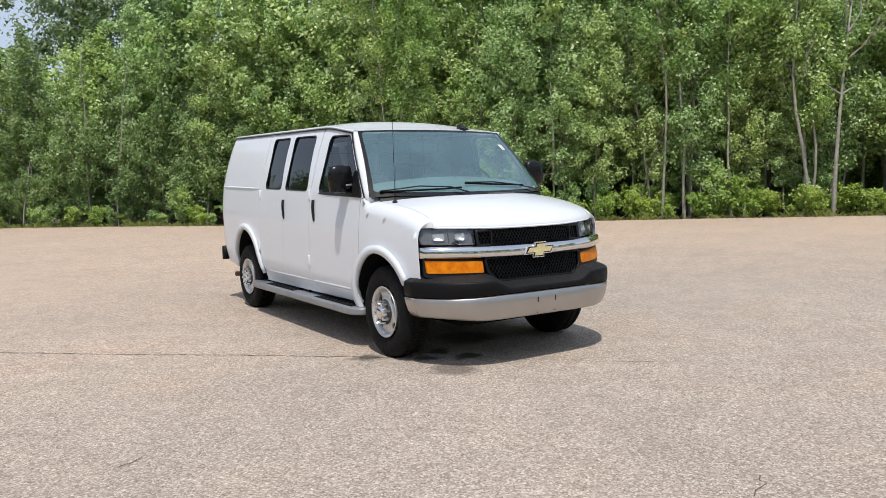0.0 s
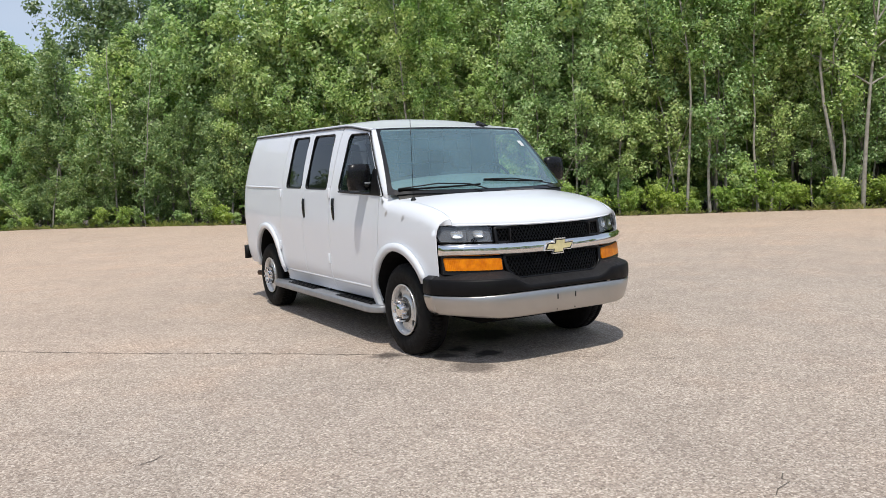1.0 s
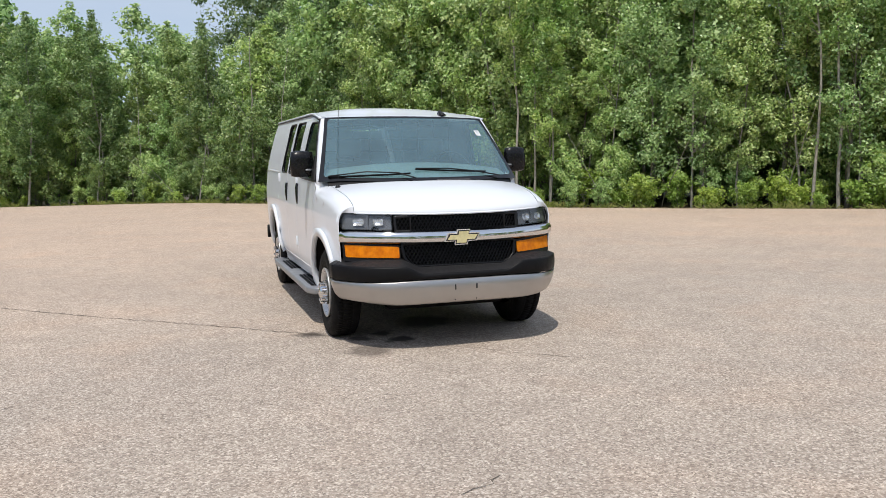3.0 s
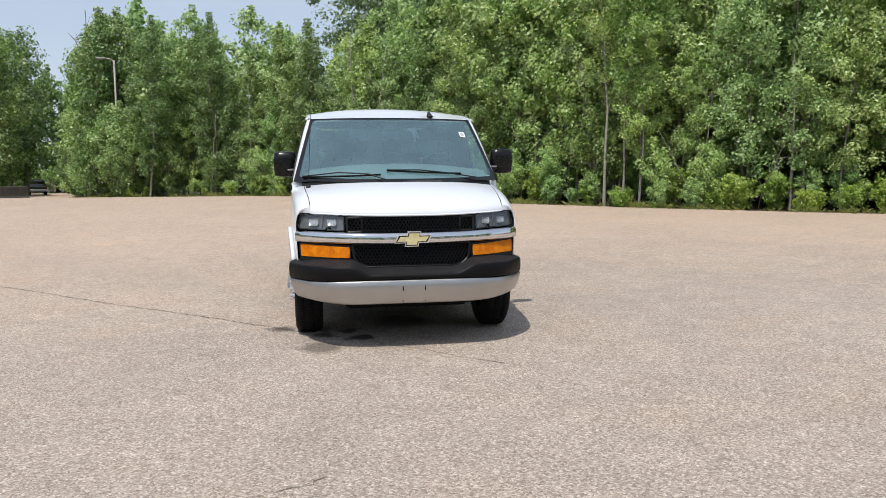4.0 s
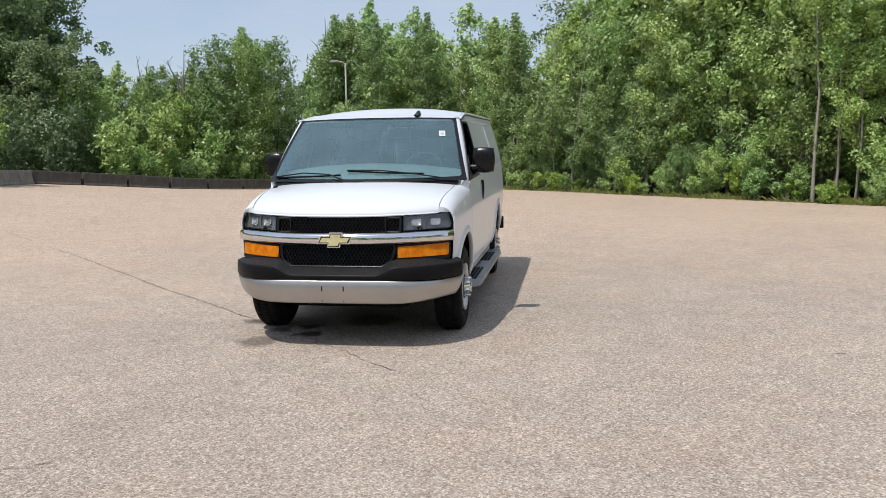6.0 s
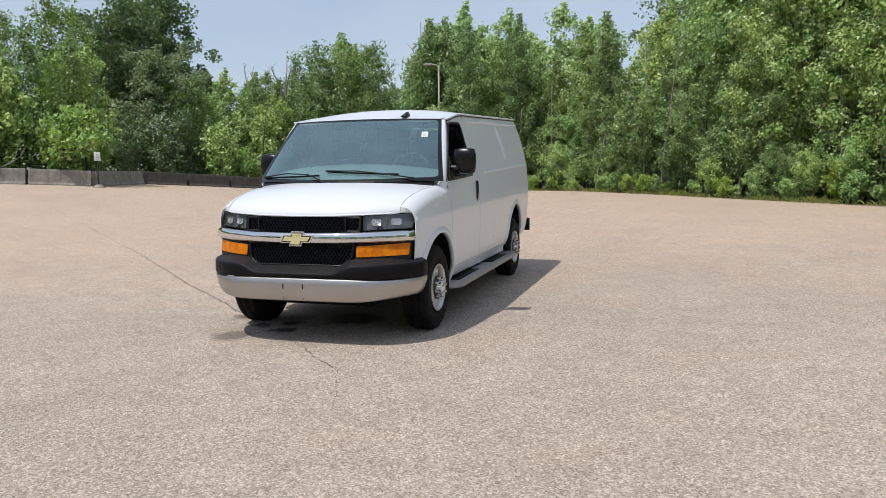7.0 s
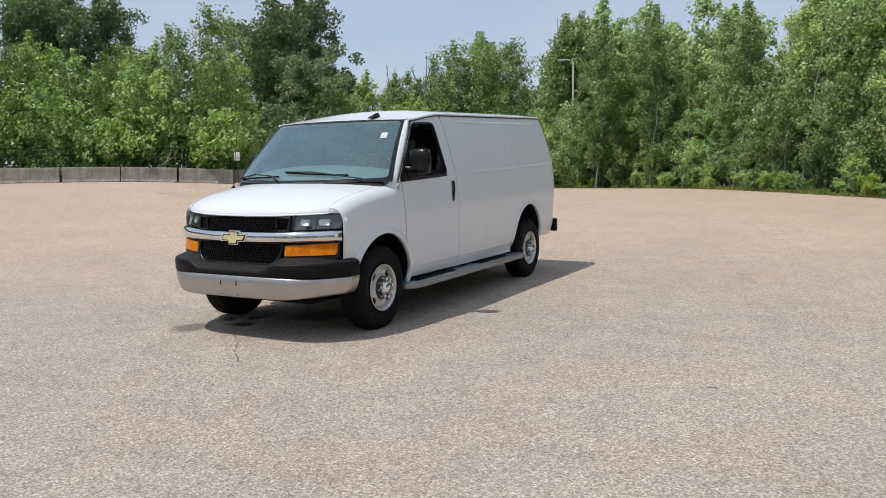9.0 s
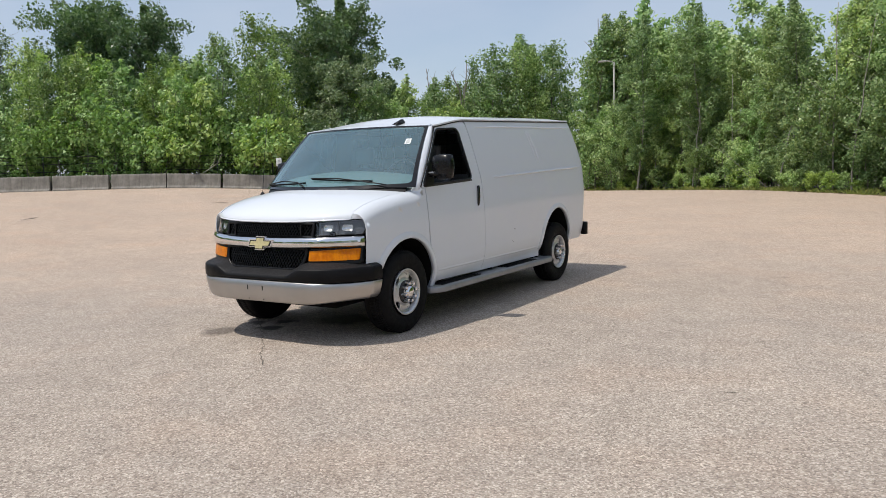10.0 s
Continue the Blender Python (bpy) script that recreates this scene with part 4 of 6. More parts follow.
def van_front(van):
    # bonnet
    xs = [i / 12 for i in range(-12, 13)]
    edge_f = [(x * hood_gap(-0.62), front_y(x * hood_gap(-0.62), 1.09) - 0.001) for x in xs]
    right_e = [(hood_gap(y) - 0.007, y) for y in (-0.55, -0.4, -0.2, 0.0, 0.08)]
    rear = [(x * 0.858, cowl_y(x * 0.858) - 0.012) for x in xs[::-1]]
    left_e = [(-x, y) for x, y in right_e[::-1]]
    outline = edge_f + right_e[:-1] + rear + left_e[1:]

    def span(x):
        return front_y(x, 1.09), cowl_y(x) - front_y(x, 1.09)

    def bonnet_p(x, q):
        y = span(x)[0] + abs(q) * q * span(x)[1]
        return Vector((x, y, hood_z(x, y))), Vector((0, 0.6 if q < 0.2 else 0.2, -1)).normalized()
    rows = []
    for x, y in outline:
        s = (y - span(x)[0]) / span(x)[1]
        rows.append((x, math.copysign(math.sqrt(abs(s)), s)))
    skin("bonnet", rows, bonnet_p, M_WHITE, van, step=0.055, rim=0.009)
    # dark strips below the bonnet's side gaps, standing in for their shade
    for sgn in (-1, 1):
        path = [Vector((sgn * (hood_gap(y) - 0.006), y, hood_z(hood_gap(y), y) - 0.017)) for y in (-0.545, -0.5, -0.4, -0.25, -0.1, 0.05)]
        part("bonnet_seal", sweep(path, [(-0.022, -0.008), (0.022, -0.008), (0.022, 0.008), (-0.022, 0.008)]), M_RUBBER, van)
    # dark backing behind the front
    skin("front_backing", [(-0.9, 0.62), (0.9, 0.62), (0.9, 1.08), (-0.9, 1.08)], on_front(-0.055), M_DARK, van, step=0.12, rim=0.05)
    # upper and lower grille with their surrounds
    up_o = rounded([(-0.522, 0.952), (0.522, 0.952), (0.526, 1.068), (-0.526, 1.068)], 0.012)
    lattice(van, -0.515, 0.515, 0.955, 1.062, lambda x, z: True, "upper_grille", -0.014)
    frame_strip(van, up_o, 0.002, 0.011, 0.011, M_BLACK, "upper_surround")
    low_o = rounded([(-0.40, 0.672), (0.40, 0.672), (0.47, 0.735), (0.488, 0.855), (-0.488, 0.855), (-0.47, 0.735)], 0.03)
    lattice(van, -0.48, 0.48, 0.675, 0.853, lambda x, z: inside((x, z), low_o), "lower_grille", -0.012)
    frame_strip(van, low_o, 0.004, 0.010, 0.012, M_GRILLE, "lower_surround")
    for x in (-0.405, 0.405):
        part("grille_post", block((x - 0.006, front_y(x, 1.0) - 0.006, 0.958), (x + 0.006, front_y(x, 1.0) + 0.02, 1.06), 0.002), M_BLACK, van)
    # chrome bar across the nose
    n = 28
    path = [Vector((x, front_y(x, 0.9) - 0.012, 0.903 + 0.012 * (abs(x) / 0.9) ** 2)) for x in [-0.925 + 1.85 * i / n for i in range(n + 1)]]
    sec = [(-0.03, -0.047), (0.014, -0.047), (0.025, -0.041), (0.031, -0.030), (0.031, -0.014), (0.0300, 0.004), (0.0284, 0.020), (0.0235, 0.031), (0.012, 0.041), (-0.004, 0.046), (-0.03, 0.047)]
    bar = part("chrome_bar", sweep(path, [(s, h) for s, h in sec]), M_CHROME, van, "polished chrome bar across the nose")
    # badge: a plain gold shape with a bright edge
    for nm, k, out, mat in (("badge_edge", 1.06, 0.052, M_REFLECTOR), ("badge_gap", 0.93, 0.056, M_BLACK), ("badge_face", 0.80, 0.060, M_GOLD)):
        o = 0.138 - (1 - k) * 0.138 * 0.62
        h1, h2, w = 0.058 - (1 - k) * 0.06, 0.030 - (1 - k) * 0.055, 0.052 - (1 - k) * 0.05
        pts = [(-o - 0.008, -h2), (-w - 0.006, -h2), (-w - 0.012, -h1), (w - 0.012, -h1), (w - 0.006, -h2), (o - 0.018, -h2), (o + 0.008, h2), (w + 0.006, h2), (w + 0.012, h1), (-w + 0.012, h1), (-w + 0.006, h2), (-o + 0.018, h2)]
        skin(nm, pts, lambda x, z, out=out: (Vector((x, -0.845 - out + 0.05 * x * x, 0.898 + z)), Vector((0, 1, 0))), mat, bar, step=0.05, rim=0.02 if nm == "badge_edge" else 0.004, smooth=False)
    for sgn in (-1, 1):
        head_lamp(van, sgn)
        amber_lamp(van, sgn)


def head_lamp(van, sgn):
    o = rounded([(0.545, 0.962), (0.905, 0.972), (0.925, 1.03), (0.908, 1.103), (0.82, 1.098), (0.548, 1.084)], 0.014)
    pts = [(sgn * x, z) for x, z in o]
    lamp = skin("head_lamp", pts, on_front(-0.026), M_LAMPGREY, van, step=0.05, rim=-0.026, label="clear head lamp with two bright reflectors")
    for cx, w in ((0.790, 0.040), (0.645, 0.038)):
        vs, fs = [], []
        n, m = 18, 5
        for j in range(m + 1):
            r = j / m
            for i in range(n):
                a = 2 * math.pi * i / n
                c, d = math.cos(a), math.sin(a)
                # squarish bowls with rounded corners
                x, z = sgn * (cx + w * r * math.copysign(abs(c) ** 0.55, c)), 1.030 + 0.029 * r * math.copysign(abs(d) ** 0.55, d)
                vs.append((x, front_y(x, z) + 0.008 + 0.016 * (1 - r * r), z))
        for j in range(m):
            for i in range(n):
                a, b = j * n + i, j * n + (i + 1) % n
                fs.append((a, a + n, b + n, b) if sgn > 0 else (a, b, b + n, a + n))
        part("reflector", mesh_of("reflector", vs, fs, M_REFLECTOR, True), M_REFLECTOR, lamp)
    part("divider", block((sgn * 0.718 - 0.003, front_y(0.73, 1.0) + 0.012, 0.975), (sgn * 0.718 + 0.003, front_y(0.73, 1.0) + 0.06, 1.08), 0.002), M_LAMPGREY, lamp)
    lens = skin("lens", pts, on_front(0.004), M_LENS, lamp, step=0.05, rim=0)
    lens.visible_shadow = False
    frame_strip(lamp, pts, -0.003, 0.0032, 0.006, M_BLACK, "lamp_seal")


def amber_lamp(van, sgn):
    o = rounded([(0.499, 0.712), (0.907, 0.722), (0.912, 0.866), (0.497, 0.846)], 0.008)
    back = skin("indicator_surround", [(sgn * x, z) for x, z in o], on_front(0.0), M_BLACK, van, step=0.08, rim=0.04)
    o2 = rounded([(0.510, 0.747), (0.897, 0.754), (0.901, 0.852), (0.508, 0.834)], 0.01)
    skin("indicator_lens", [(sgn * x, z) for x, z in o2], on_front(0.012), M_AMBER, back, step=0.06, rim=0.014, label="amber indicator lens")


def bumper_y(x):
    return -0.985 + 0.44 * (abs(x) / 1.0) ** 5


def van_bumpers(van):
    line = [(0.997 * math.sin(math.pi / 2 * i / 40), 0.0) for i in range(41)]
    line = [(x, bumper_y(x)) for x, y in line] + [(1.001, -0.51), (1.001, -0.47), (0.999, -0.42)]
    line = [(-x, y) for x, y in line[:0:-1]] + line
    norms = []
    for i in range(len(line)):
        a, b = line[max(i - 1, 0)], line[min(i + 1, len(line) - 1)]
        norms.append(Vector((b[1] - a[1], a[0] - b[0])).normalized())

    def wrap(name, rows, mat, parent, label):
        vs, fs = [], []
        m = len(rows(0))
        for (x, y), n in zip(line, norms):
            for d, z in rows(x):
                k = 1 - 0.045 * max(0.0, (0.55 - z) / 0.18)
                vs.append((x * k - n.x * d, y - n.y * d, z))
        for i in range(len(line) - 1):
            for j in range(m - 1):
                k = i * m + j
                fs.append((k, k + m, k + m + 1, k + 1)[::-1])
        return part(name, mesh_of(name, vs, fs, mat, True), mat, parent, label)

    def bumper_seam(x):
        return 0.569 + 0.014 * (1 - smoothstep(0.35, 0.95, abs(x)))

    # black upper part: a sloping ledge over an upright face, both dipping in the middle
    def lift(x):
        return smoothstep(0.34, 0.52, abs(x))

    def black_rows(x):
        e = lift(x)
        inner, brow = 0.674 + 0.056 * e, 0.622 + 0.066 * e
        seam = bumper_seam(x)
        return [(0.24, inner + 0.012), (0.13, inner + 0.004), (0.10, inner - 0.004), (0.016, brow + 0.004), (0.008, brow - 0.001), (0.003, brow - 0.010), (0.0, 0.5 * (brow + seam) - 0.003), (0.003, seam + 0.010), (0.010, seam), (0.05, seam - 0.005)]
    front = wrap("front_bumper", lambda x: black_rows(x)[3:], M_BUMPER, van, "black plastic front bumper over a satin chrome lower face")
    wrap("bumper_ledge", lambda x: black_rows(x)[:4], M_LEDGE, front, "sloping grained top of the bumper")
    low = lambda x: 0.380 + 0.022 * smoothstep(0.55, 0.99, abs(x))
    face = wrap("bumper_face", lambda x: [(0.03, bumper_seam(x) - 0.007), (0.010, bumper_seam(x) - 0.007), (0.004, bumper_seam(x) - 0.014), (0.004, 0.50), (0.010, 0.45), (0.020, low(x) + 0.02), (0.030, low(x) + 0.006), (0.05, low(x)), (0.09, low(x) + 0.003)], M_SATIN, front, "satin chrome lower bumper face")
    for x in (-0.095, 0.085):
        part("screw_slot", block((x - 0.004, bumper_y(x) + 0.001, 0.488), (x + 0.006, bumper_y(x) + 0.012, 0.53), 0.002), M_BLACK, face)
        part("screw_hole", block((x - 0.004, bumper_y(x) + 0.012, 0.402), (x + 0.004, bumper_y(x) + 0.024, 0.410), 0.001), M_BLACK, face)
    part("air_dam", block((-0.55, -0.78, 0.345), (0.55, -0.74, 0.42), 0.01), M_DARK, front)
    # rear bumper
    path = [Vector((-0.935, 4.45, 0.62)), Vector((-0.945, 4.49, 0.62)), Vector((-0.93, 4.56, 0.62)), Vector((-0.82, 4.655, 0.62)), Vector((0.0, 4.70, 0.62)), Vector((0.82, 4.655, 0.62)), Vector((0.93, 4.56, 0.62)), Vector((0.945, 4.49, 0.62)), Vector((0.935, 4.45, 0.62))]
    part("rear_bumper", sweep(path, [(-0.04, -0.085), (0.02, -0.085), (0.035, -0.06), (0.035, 0.055), (0.02, 0.085), (-0.04, 0.085)]), M_BUMPER, van, "black rear bumper")


def van_roof_and_glass(van):
    front = [(x, 0.618 + 0.112 * (abs(x) / 0.775) ** 2.2) for x in [-0.772 + 1.544 * i / 20 for i in range(21)]]
    right_e = [(side_x(y, gutter_z(y)) - 0.012, y) for y in [0.85 + i * (4.25 - 0.85) / 20 for i in range(21)]]
    rear = [(x, rear_y(2.0) + 0.0 - 0.12 * (abs(x) / 0.7) ** 4) for x in [0.66 - 1.32 * i / 14 for i in range(15)]]

    def roof(x, y):
        w = side_x(min(y, 4.1), gutter_z(min(y, 4.1)))
        crown = (0.066 - 0.040 * (1 - smoothstep(0.6, 1.6, y))) * (1 - (min(1.0, abs(x) / w)) ** 2.4)
        drop = 0.10 * max(0.0, (y - 4.05) / 0.35) ** 2.2
        return Vector((x, y, gutter_z(y) + 0.006 + crown - drop - 0.02 * (1 - smoothstep(0.6, 0.8, y)))), Vector((0, 0, -1))
    skin("roof", front + right_e + rear + [(-x, y) for x, y in right_e[::-1]], roof, M_WHITE, van, step=0.12, rim=0.025)
    skin("roof_lining", [(-0.70, 0.85), (0.70, 0.85), (0.70, 4.2), (-0.70, 4.2)], lambda x, y: (roof(x, y)[0] - Vector((0, 0, 0.055)), Vector((0, 0, 1))), M_LINER, van, step=0.4, rim=0)
    # windscreen with a dark printed edge
    n = 20
    outline = [(-1 + 2 * i / n, 0.0) for i in range(n + 1)] + [(1, j / 8) for j in range(1, 8)] + [(1 - 2 * i / n, 1.0) for i in range(n + 1)] + [(-1, 1 - j / 8) for j in range(1, 8)]
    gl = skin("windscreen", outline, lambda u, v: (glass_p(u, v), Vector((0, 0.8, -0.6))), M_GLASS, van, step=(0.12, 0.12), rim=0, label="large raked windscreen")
    gl.visible_shadow = False
    inner = rounded([(-0.968, 0.042), (0.968, 0.042), (0.972, 0.984), (-0.972, 0.984)], 0.05, 6)
    skin("printed_edge", [(u * 1.006, v * 1.022 - 0.01 - (0.022 * smoothstep(0.8, 0.97, abs(u)) if v < 0.5 else 0.0)) for u, v in outline], lambda u, v: (glass_p(u, v) + Vector((0, -0.003, 0.0025)), Vector((0, 0.8, -0.6))), M_GLOSSBLACK, gl, holes=[inner], step=(0.08, 0.08), rim=0)
    # sticker inside the glass
    st = skin("sticker", [(0.79, 0.695), (0.858, 0.695), (0.858, 0.785), (0.79, 0.785)], lambda u, v: (glass_p(u, v) - Vector((0, 0.004, -0.002)), Vector((0, 0.8, -0.6))), M_STICKER, gl, step=0.05, rim=0, label="small white paper sticker")
    for k in range(3):
        v = 0.718 + 0.02 * k
        skin("sticker_line", [(0.804, v), (0.844, v), (0.844, v + 0.008), (0.804, v + 0.008)], lambda u, w: (glass_p(u, w) - Vector((0, 0.006, -0.003)), Vector((0, 0.8, -0.6))), M_INK, st, step=0.05, rim=0)
    # rear view mirror
    part("rear_view_mirror", block((-0.12, 0.60, 1.83), (0.12, 0.63, 1.90), 0.012), M_BLACK, van)
    # cowl with a slotted vent
    xs = [-0.885 + 1.77 * i / 24 for i in range(25)]
    vs, fs = [], []
    for x in xs:
        u = x / 0.925
        g = glass_p(max(-1, min(1, u)), 0.03)
        vs += [(x, cowl_y(x) - 0.03, hood_z(x, cowl_y(x) - 0.03) - 0.016), (x, (cowl_y(x) + g.y) / 2, g.z - 0.022), (x, g.y + 0.01, g.z - 0.004)]
    for i in range(24):
        for j in range(2):
            k = i * 3 + j
            fs.append((k, k + 3, k + 4, k + 1))
    cowl = part("cowl", mesh_of("cowl", vs, fs, M_BLACK, True), M_BLACK, van, "black cowl panel below the windscreen")
    for i in range(26):
        x = 0.06 + i * 0.0125
        y = cowl_y(x) + 0.006
        part("vent_slat", block((x - 0.003, y - 0.02, 1.335), (x + 0.003, y + 0.035, 1.356), 0), M_LINER, cowl)
    # wipers
    for pts in (((-0.15, 0.01), (-0.31, 0.09), (-0.60, 0.105), (-0.93, 0.03)), ((0.77, 0.01), (0.50, 0.09), (0.20, 0.145), (-0.13, 0.15))):
        path = [glass_p(u, v) + Vector((0, -0.022, 0.018)) for u, v in pts]
        fine = [path[i].lerp(path[i + 1], t) for i in range(3) for t in (0, 0.33, 0.66)] + [path[-1]]
        w = part("wiper", sweep(fine, disc_section(0.0065, 6)), M_BLACK, van, "black windscreen wiper")
        blade = [glass_p(pts[1][0] + (pts[3][0] - pts[1][0]) * t + 0.12 * (1 - t) * (1 if pts[0][0] > pts[3][0] else -1), pts[1][1] + (pts[3][1] - pts[1][1]) * t) + Vector((0, -0.012, 0.012)) for t in [i / 8 for i in range(9)]]
        part("wiper_blade", sweep(blade, [(-0.004, -0.008), (0.004, -0.008), (0.003, 0.007), (-0.003, 0.007)], up=Vector((0, -0.6, 0.8))), M_RUBBER, w)
    # aerial on the right wing and a fin on the roof
    foot = Vector((-0.825, -0.01, hood_z(0.825, -0.01)))
    rod = [foot, foot + Vector((0.002, 0.005, 0.045)), foot + Vector((0.02, 0.035, 0.40)), foot + Vector((0.04, 0.075, 0.72))]
    a = part("aerial", sweep(rod, disc_section(0.0026, 6), up=Vector((0, 1, 0))), M_BLACK, van, "thin black whip aerial")
    vs, fs = lathe([(0.0, 0.024), (0.012, 0.022), (0.028, 0.010), (0.032, 0.0)], 14)
    base = mesh_of("aerial_base", vs, fs, M_BLACK, True)
    move_mesh(base, Matrix.Translation(foot - Vector((0, 0, 0.004))) @ Matrix.Rotation(-math.pi / 2, 4, "Y"))
    part("aerial_base", base, M_BLACK, a)
    fin = bmesh.new()
    rz = roof(0.40, 0.77)[0].z
    prof = [(0.665, 0.0), (0.845, 0.0), (0.855, 0.02), (0.842, 0.057), (0.81, 0.061), (0.735, 0.033)]
    ring = [[fin.verts.new((0.40 + s * (0.030 if h < 0.01 else 0.012), y, rz + h - 0.006)) for y, h in prof] for s in (-1, 1)]
    for i in range(len(prof)):
        j = (i + 1) % len(prof)
        fin.faces.new((ring[0][i], ring[0][j], ring[1][j], ring[1][i]))
    fin.faces.new(ring[0][::-1])
    fin.faces.new(ring[1])
    bmesh.ops.recalc_face_normals(fin, faces=fin.faces)
    bmesh.ops.bevel(fin, geom=list(fin.edges), offset=0.005, segments=2, affect="EDGES")
    part("roof_fin", fin, M_BLACK, van, "small black fin aerial")


def van_rear(van):
    def back(x, z):
        return Vector((x, rear_y(z) + 0.02 - 0.05 * (abs(x) / 0.85) ** 4, z)), Vector((0, -1, 0))
    for s in (-1, 1):
        o = [(s * 0.008, 0.62), (s * 0.80, 0.62), (s * 0.82, 1.3), (s * 0.72, 1.85), (s * 0.62, 2.0), (s * 0.008, 2.06)]
        win = rounded([(s * 0.12, 1.45), (s * 0.66, 1.45), (s * 0.60, 1.90), (s * 0.12, 1.93)], 0.05)
        d = skin("rear_door", o, back, M_WHITE, van, holes=[win], step=0.12)
        p = skin("pane", win, lambda x, z: (back(x, z)[0] - Vector((0, 0.012, 0)), Vector((0, -1, 0))), M_TINT, d, step=0.15, rim=0)
        p.visible_shadow = False
        # tail lamp up the corner
        path = [Vector((s * (side_x(rear_y(z) - 0.06, z) - 0.055), rear_y(z) - 0.005, z)) for z in [1.25 + i * 0.1 for i in range(7)]]
        part("tail_lamp", sweep(path, disc_section(0.038, 10, 1.0, 0.7), up=Vector((0, 1, 0))), M_RED, van, "tall dark red tail lamp")
    skin("rear_frame", [(-0.9, 0.52), (0.9, 0.52), (0.9, 1.4), (0.70, 2.02), (-0.70, 2.02), (-0.9, 1.4)], lambda x, z: (back(x, z)[0] - Vector((0, 0.05, 0)), Vector((0, -1, 0))), M_WHITE, van, step=0.2, rim=0.03)


def van_inside(van):
    part("cab_floor", block((-0.84, -0.45, 0.52), (0.84, 4.40, 0.58), 0.01), M_DARK, van)
    for s in (-1, 1):
        for y0, y1 in ((0.55, 2.95),):
            part("floor_side", block((min(s * 0.66, s * 0.84), y0, 0.42), (max(s * 0.66, s * 0.84), y1, 0.53), 0.01), M_DARK, van)
    part("engine_bay", block((-0.70, -0.70, 0.45), (0.70, 0.30, 1.00), 0.03), M_DARK, van)
    xs = [-0.90 + 1.8 * i / 18 for i in range(19)]
    vs, fs = [], []
    for x in xs:
        b = glass_p(max(-0.97, min(0.97, x / 0.925)), 0.02)
        e = (abs(x) / 0.9) ** 2
        for dy, z in ((0.02, b.z - 0.03), (0.20, 1.425 - 0.04 * e), (0.33, 1.485 - 0.06 * e), (0.46 - 0.06 * e, 1.515 - 0.07 * e), (0.54 - 0.08 * e, 1.44 - 0.04 * e), (0.50, 1.12), (0.42, 1.0), (0.36, 0.96)):
            vs.append((x, b.y * (0.5 if dy > 0.1 else 1) + dy, z))
    for i in range(18):
        for j in range(7):
            k = i * 8 + j
            fs.append((k, k + 8, k + 9, k + 1))
    dash = part("dashboard", mesh_of("dashboard", vs, fs, M_DASH, True), M_DASH, van, "pale grey dashboard")
    c = Vector((0.47, 0.64, 1.45))
    tilt = Matrix.Translation(c) @ Matrix.Rotation(radians(-32), 4, "X")
    ring = [tilt @ Vector((0.19 * math.cos(2 * math.pi * i / 28), 0, 0.19 * math.sin(2 * math.pi * i / 28))) for i in range(28)]
    sw = part("steering_wheel", sweep(ring, disc_section(0.015, 8), closed=True, up=lambda i: (tilt.to_3x3() @ Vector((0, 1, 0)))), M_BLACK, van, "black steering wheel")
    for a in (200, 340, 90):
        e = tilt @ Vector((0.18 * math.cos(radians(a)), 0, 0.18 * math.sin(radians(a))))
        part("spoke", sweep([c, e], disc_section(0.018, 6), up=Vector((0, 1, 0.3))), M_BLACK, sw)
    vs, fs = lathe([(-0.03, 0.0), (-0.03, 0.06), (0.02, 0.065), (0.03, 0.0)], 18)
    hub = mesh_of("horn_pad", vs, fs, M_BLACK, True)
    move_mesh(hub, tilt @ Matrix.Rotation(math.pi / 2, 4, "Z"))
    part("horn_pad", hub, M_BLACK, sw)
    for s in (-1, 1):
        seat = part("seat", block((s * 0.45 - 0.25, 0.62, 0.80), (s * 0.45 + 0.25, 1.12, 0.98), 0.05, 3), M_SEAT, van, "grey cloth bucket seat")

        def lean(v):
            v.co.y += (v.co.z - 0.95) * 0.22
        part("seat_back", block((s * 0.45 - 0.25, 1.06, 0.93), (s * 0.45 + 0.25, 1.20, 1.55), 0.05, 3, lean), M_SEAT, seat)
        part("head_rest", block((s * 0.45 - 0.13, 1.22, 1.58), (s * 0.45 + 0.13, 1.31, 1.78), 0.04, 3), M_SEAT, seat)
        part("seat_base", block((s * 0.45 - 0.2, 0.66, 0.58), (s * 0.45 + 0.2, 1.10, 0.81), 0.02), M_DARK, seat)
    wall = part("partition", block((-0.86, 1.45, 0.58), (0.86, 1.48, 1.45), 0.006), M_LINER, van, "grey steel partition with a mesh top")
    for i in range(9):
        x = -0.72 + 1.44 * i / 8
        part("mesh_bar", block((x - 0.004, 1.455, 1.44), (x + 0.004, 1.465, 2.02), 0), M_DARK, wall)
    for i in range(4):
        z = 1.52 + i * 0.13
        part("mesh_bar", block((-0.74, 1.457, z), (0.74, 1.467, z + 0.008), 0), M_DARK, wall)
    # chassis, axles and exhaust
    for s in (-1, 1):
        part("chassis_rail", block((s * 0.45 - 0.04, -0.80, 0.36), (s * 0.45 + 0.04, 4.55, 0.50), 0.01), M_DARK, van)
    for y in (0.0, 3.56):
        part("axle", sweep([Vector((-0.75, y, 0.37)), Vector((0, y, 0.36)), Vector((0.75, y, 0.37))], disc_section(0.055, 10)), M_DARK, van)
    bm = bmesh.new()
    bmesh.ops.create_uvsphere(bm, u_segments=16, v_segments=10, radius=0.15, matrix=Matrix.Translation((0, 3.56, 0.36)))
    part("differential", bm, M_DARK, van)
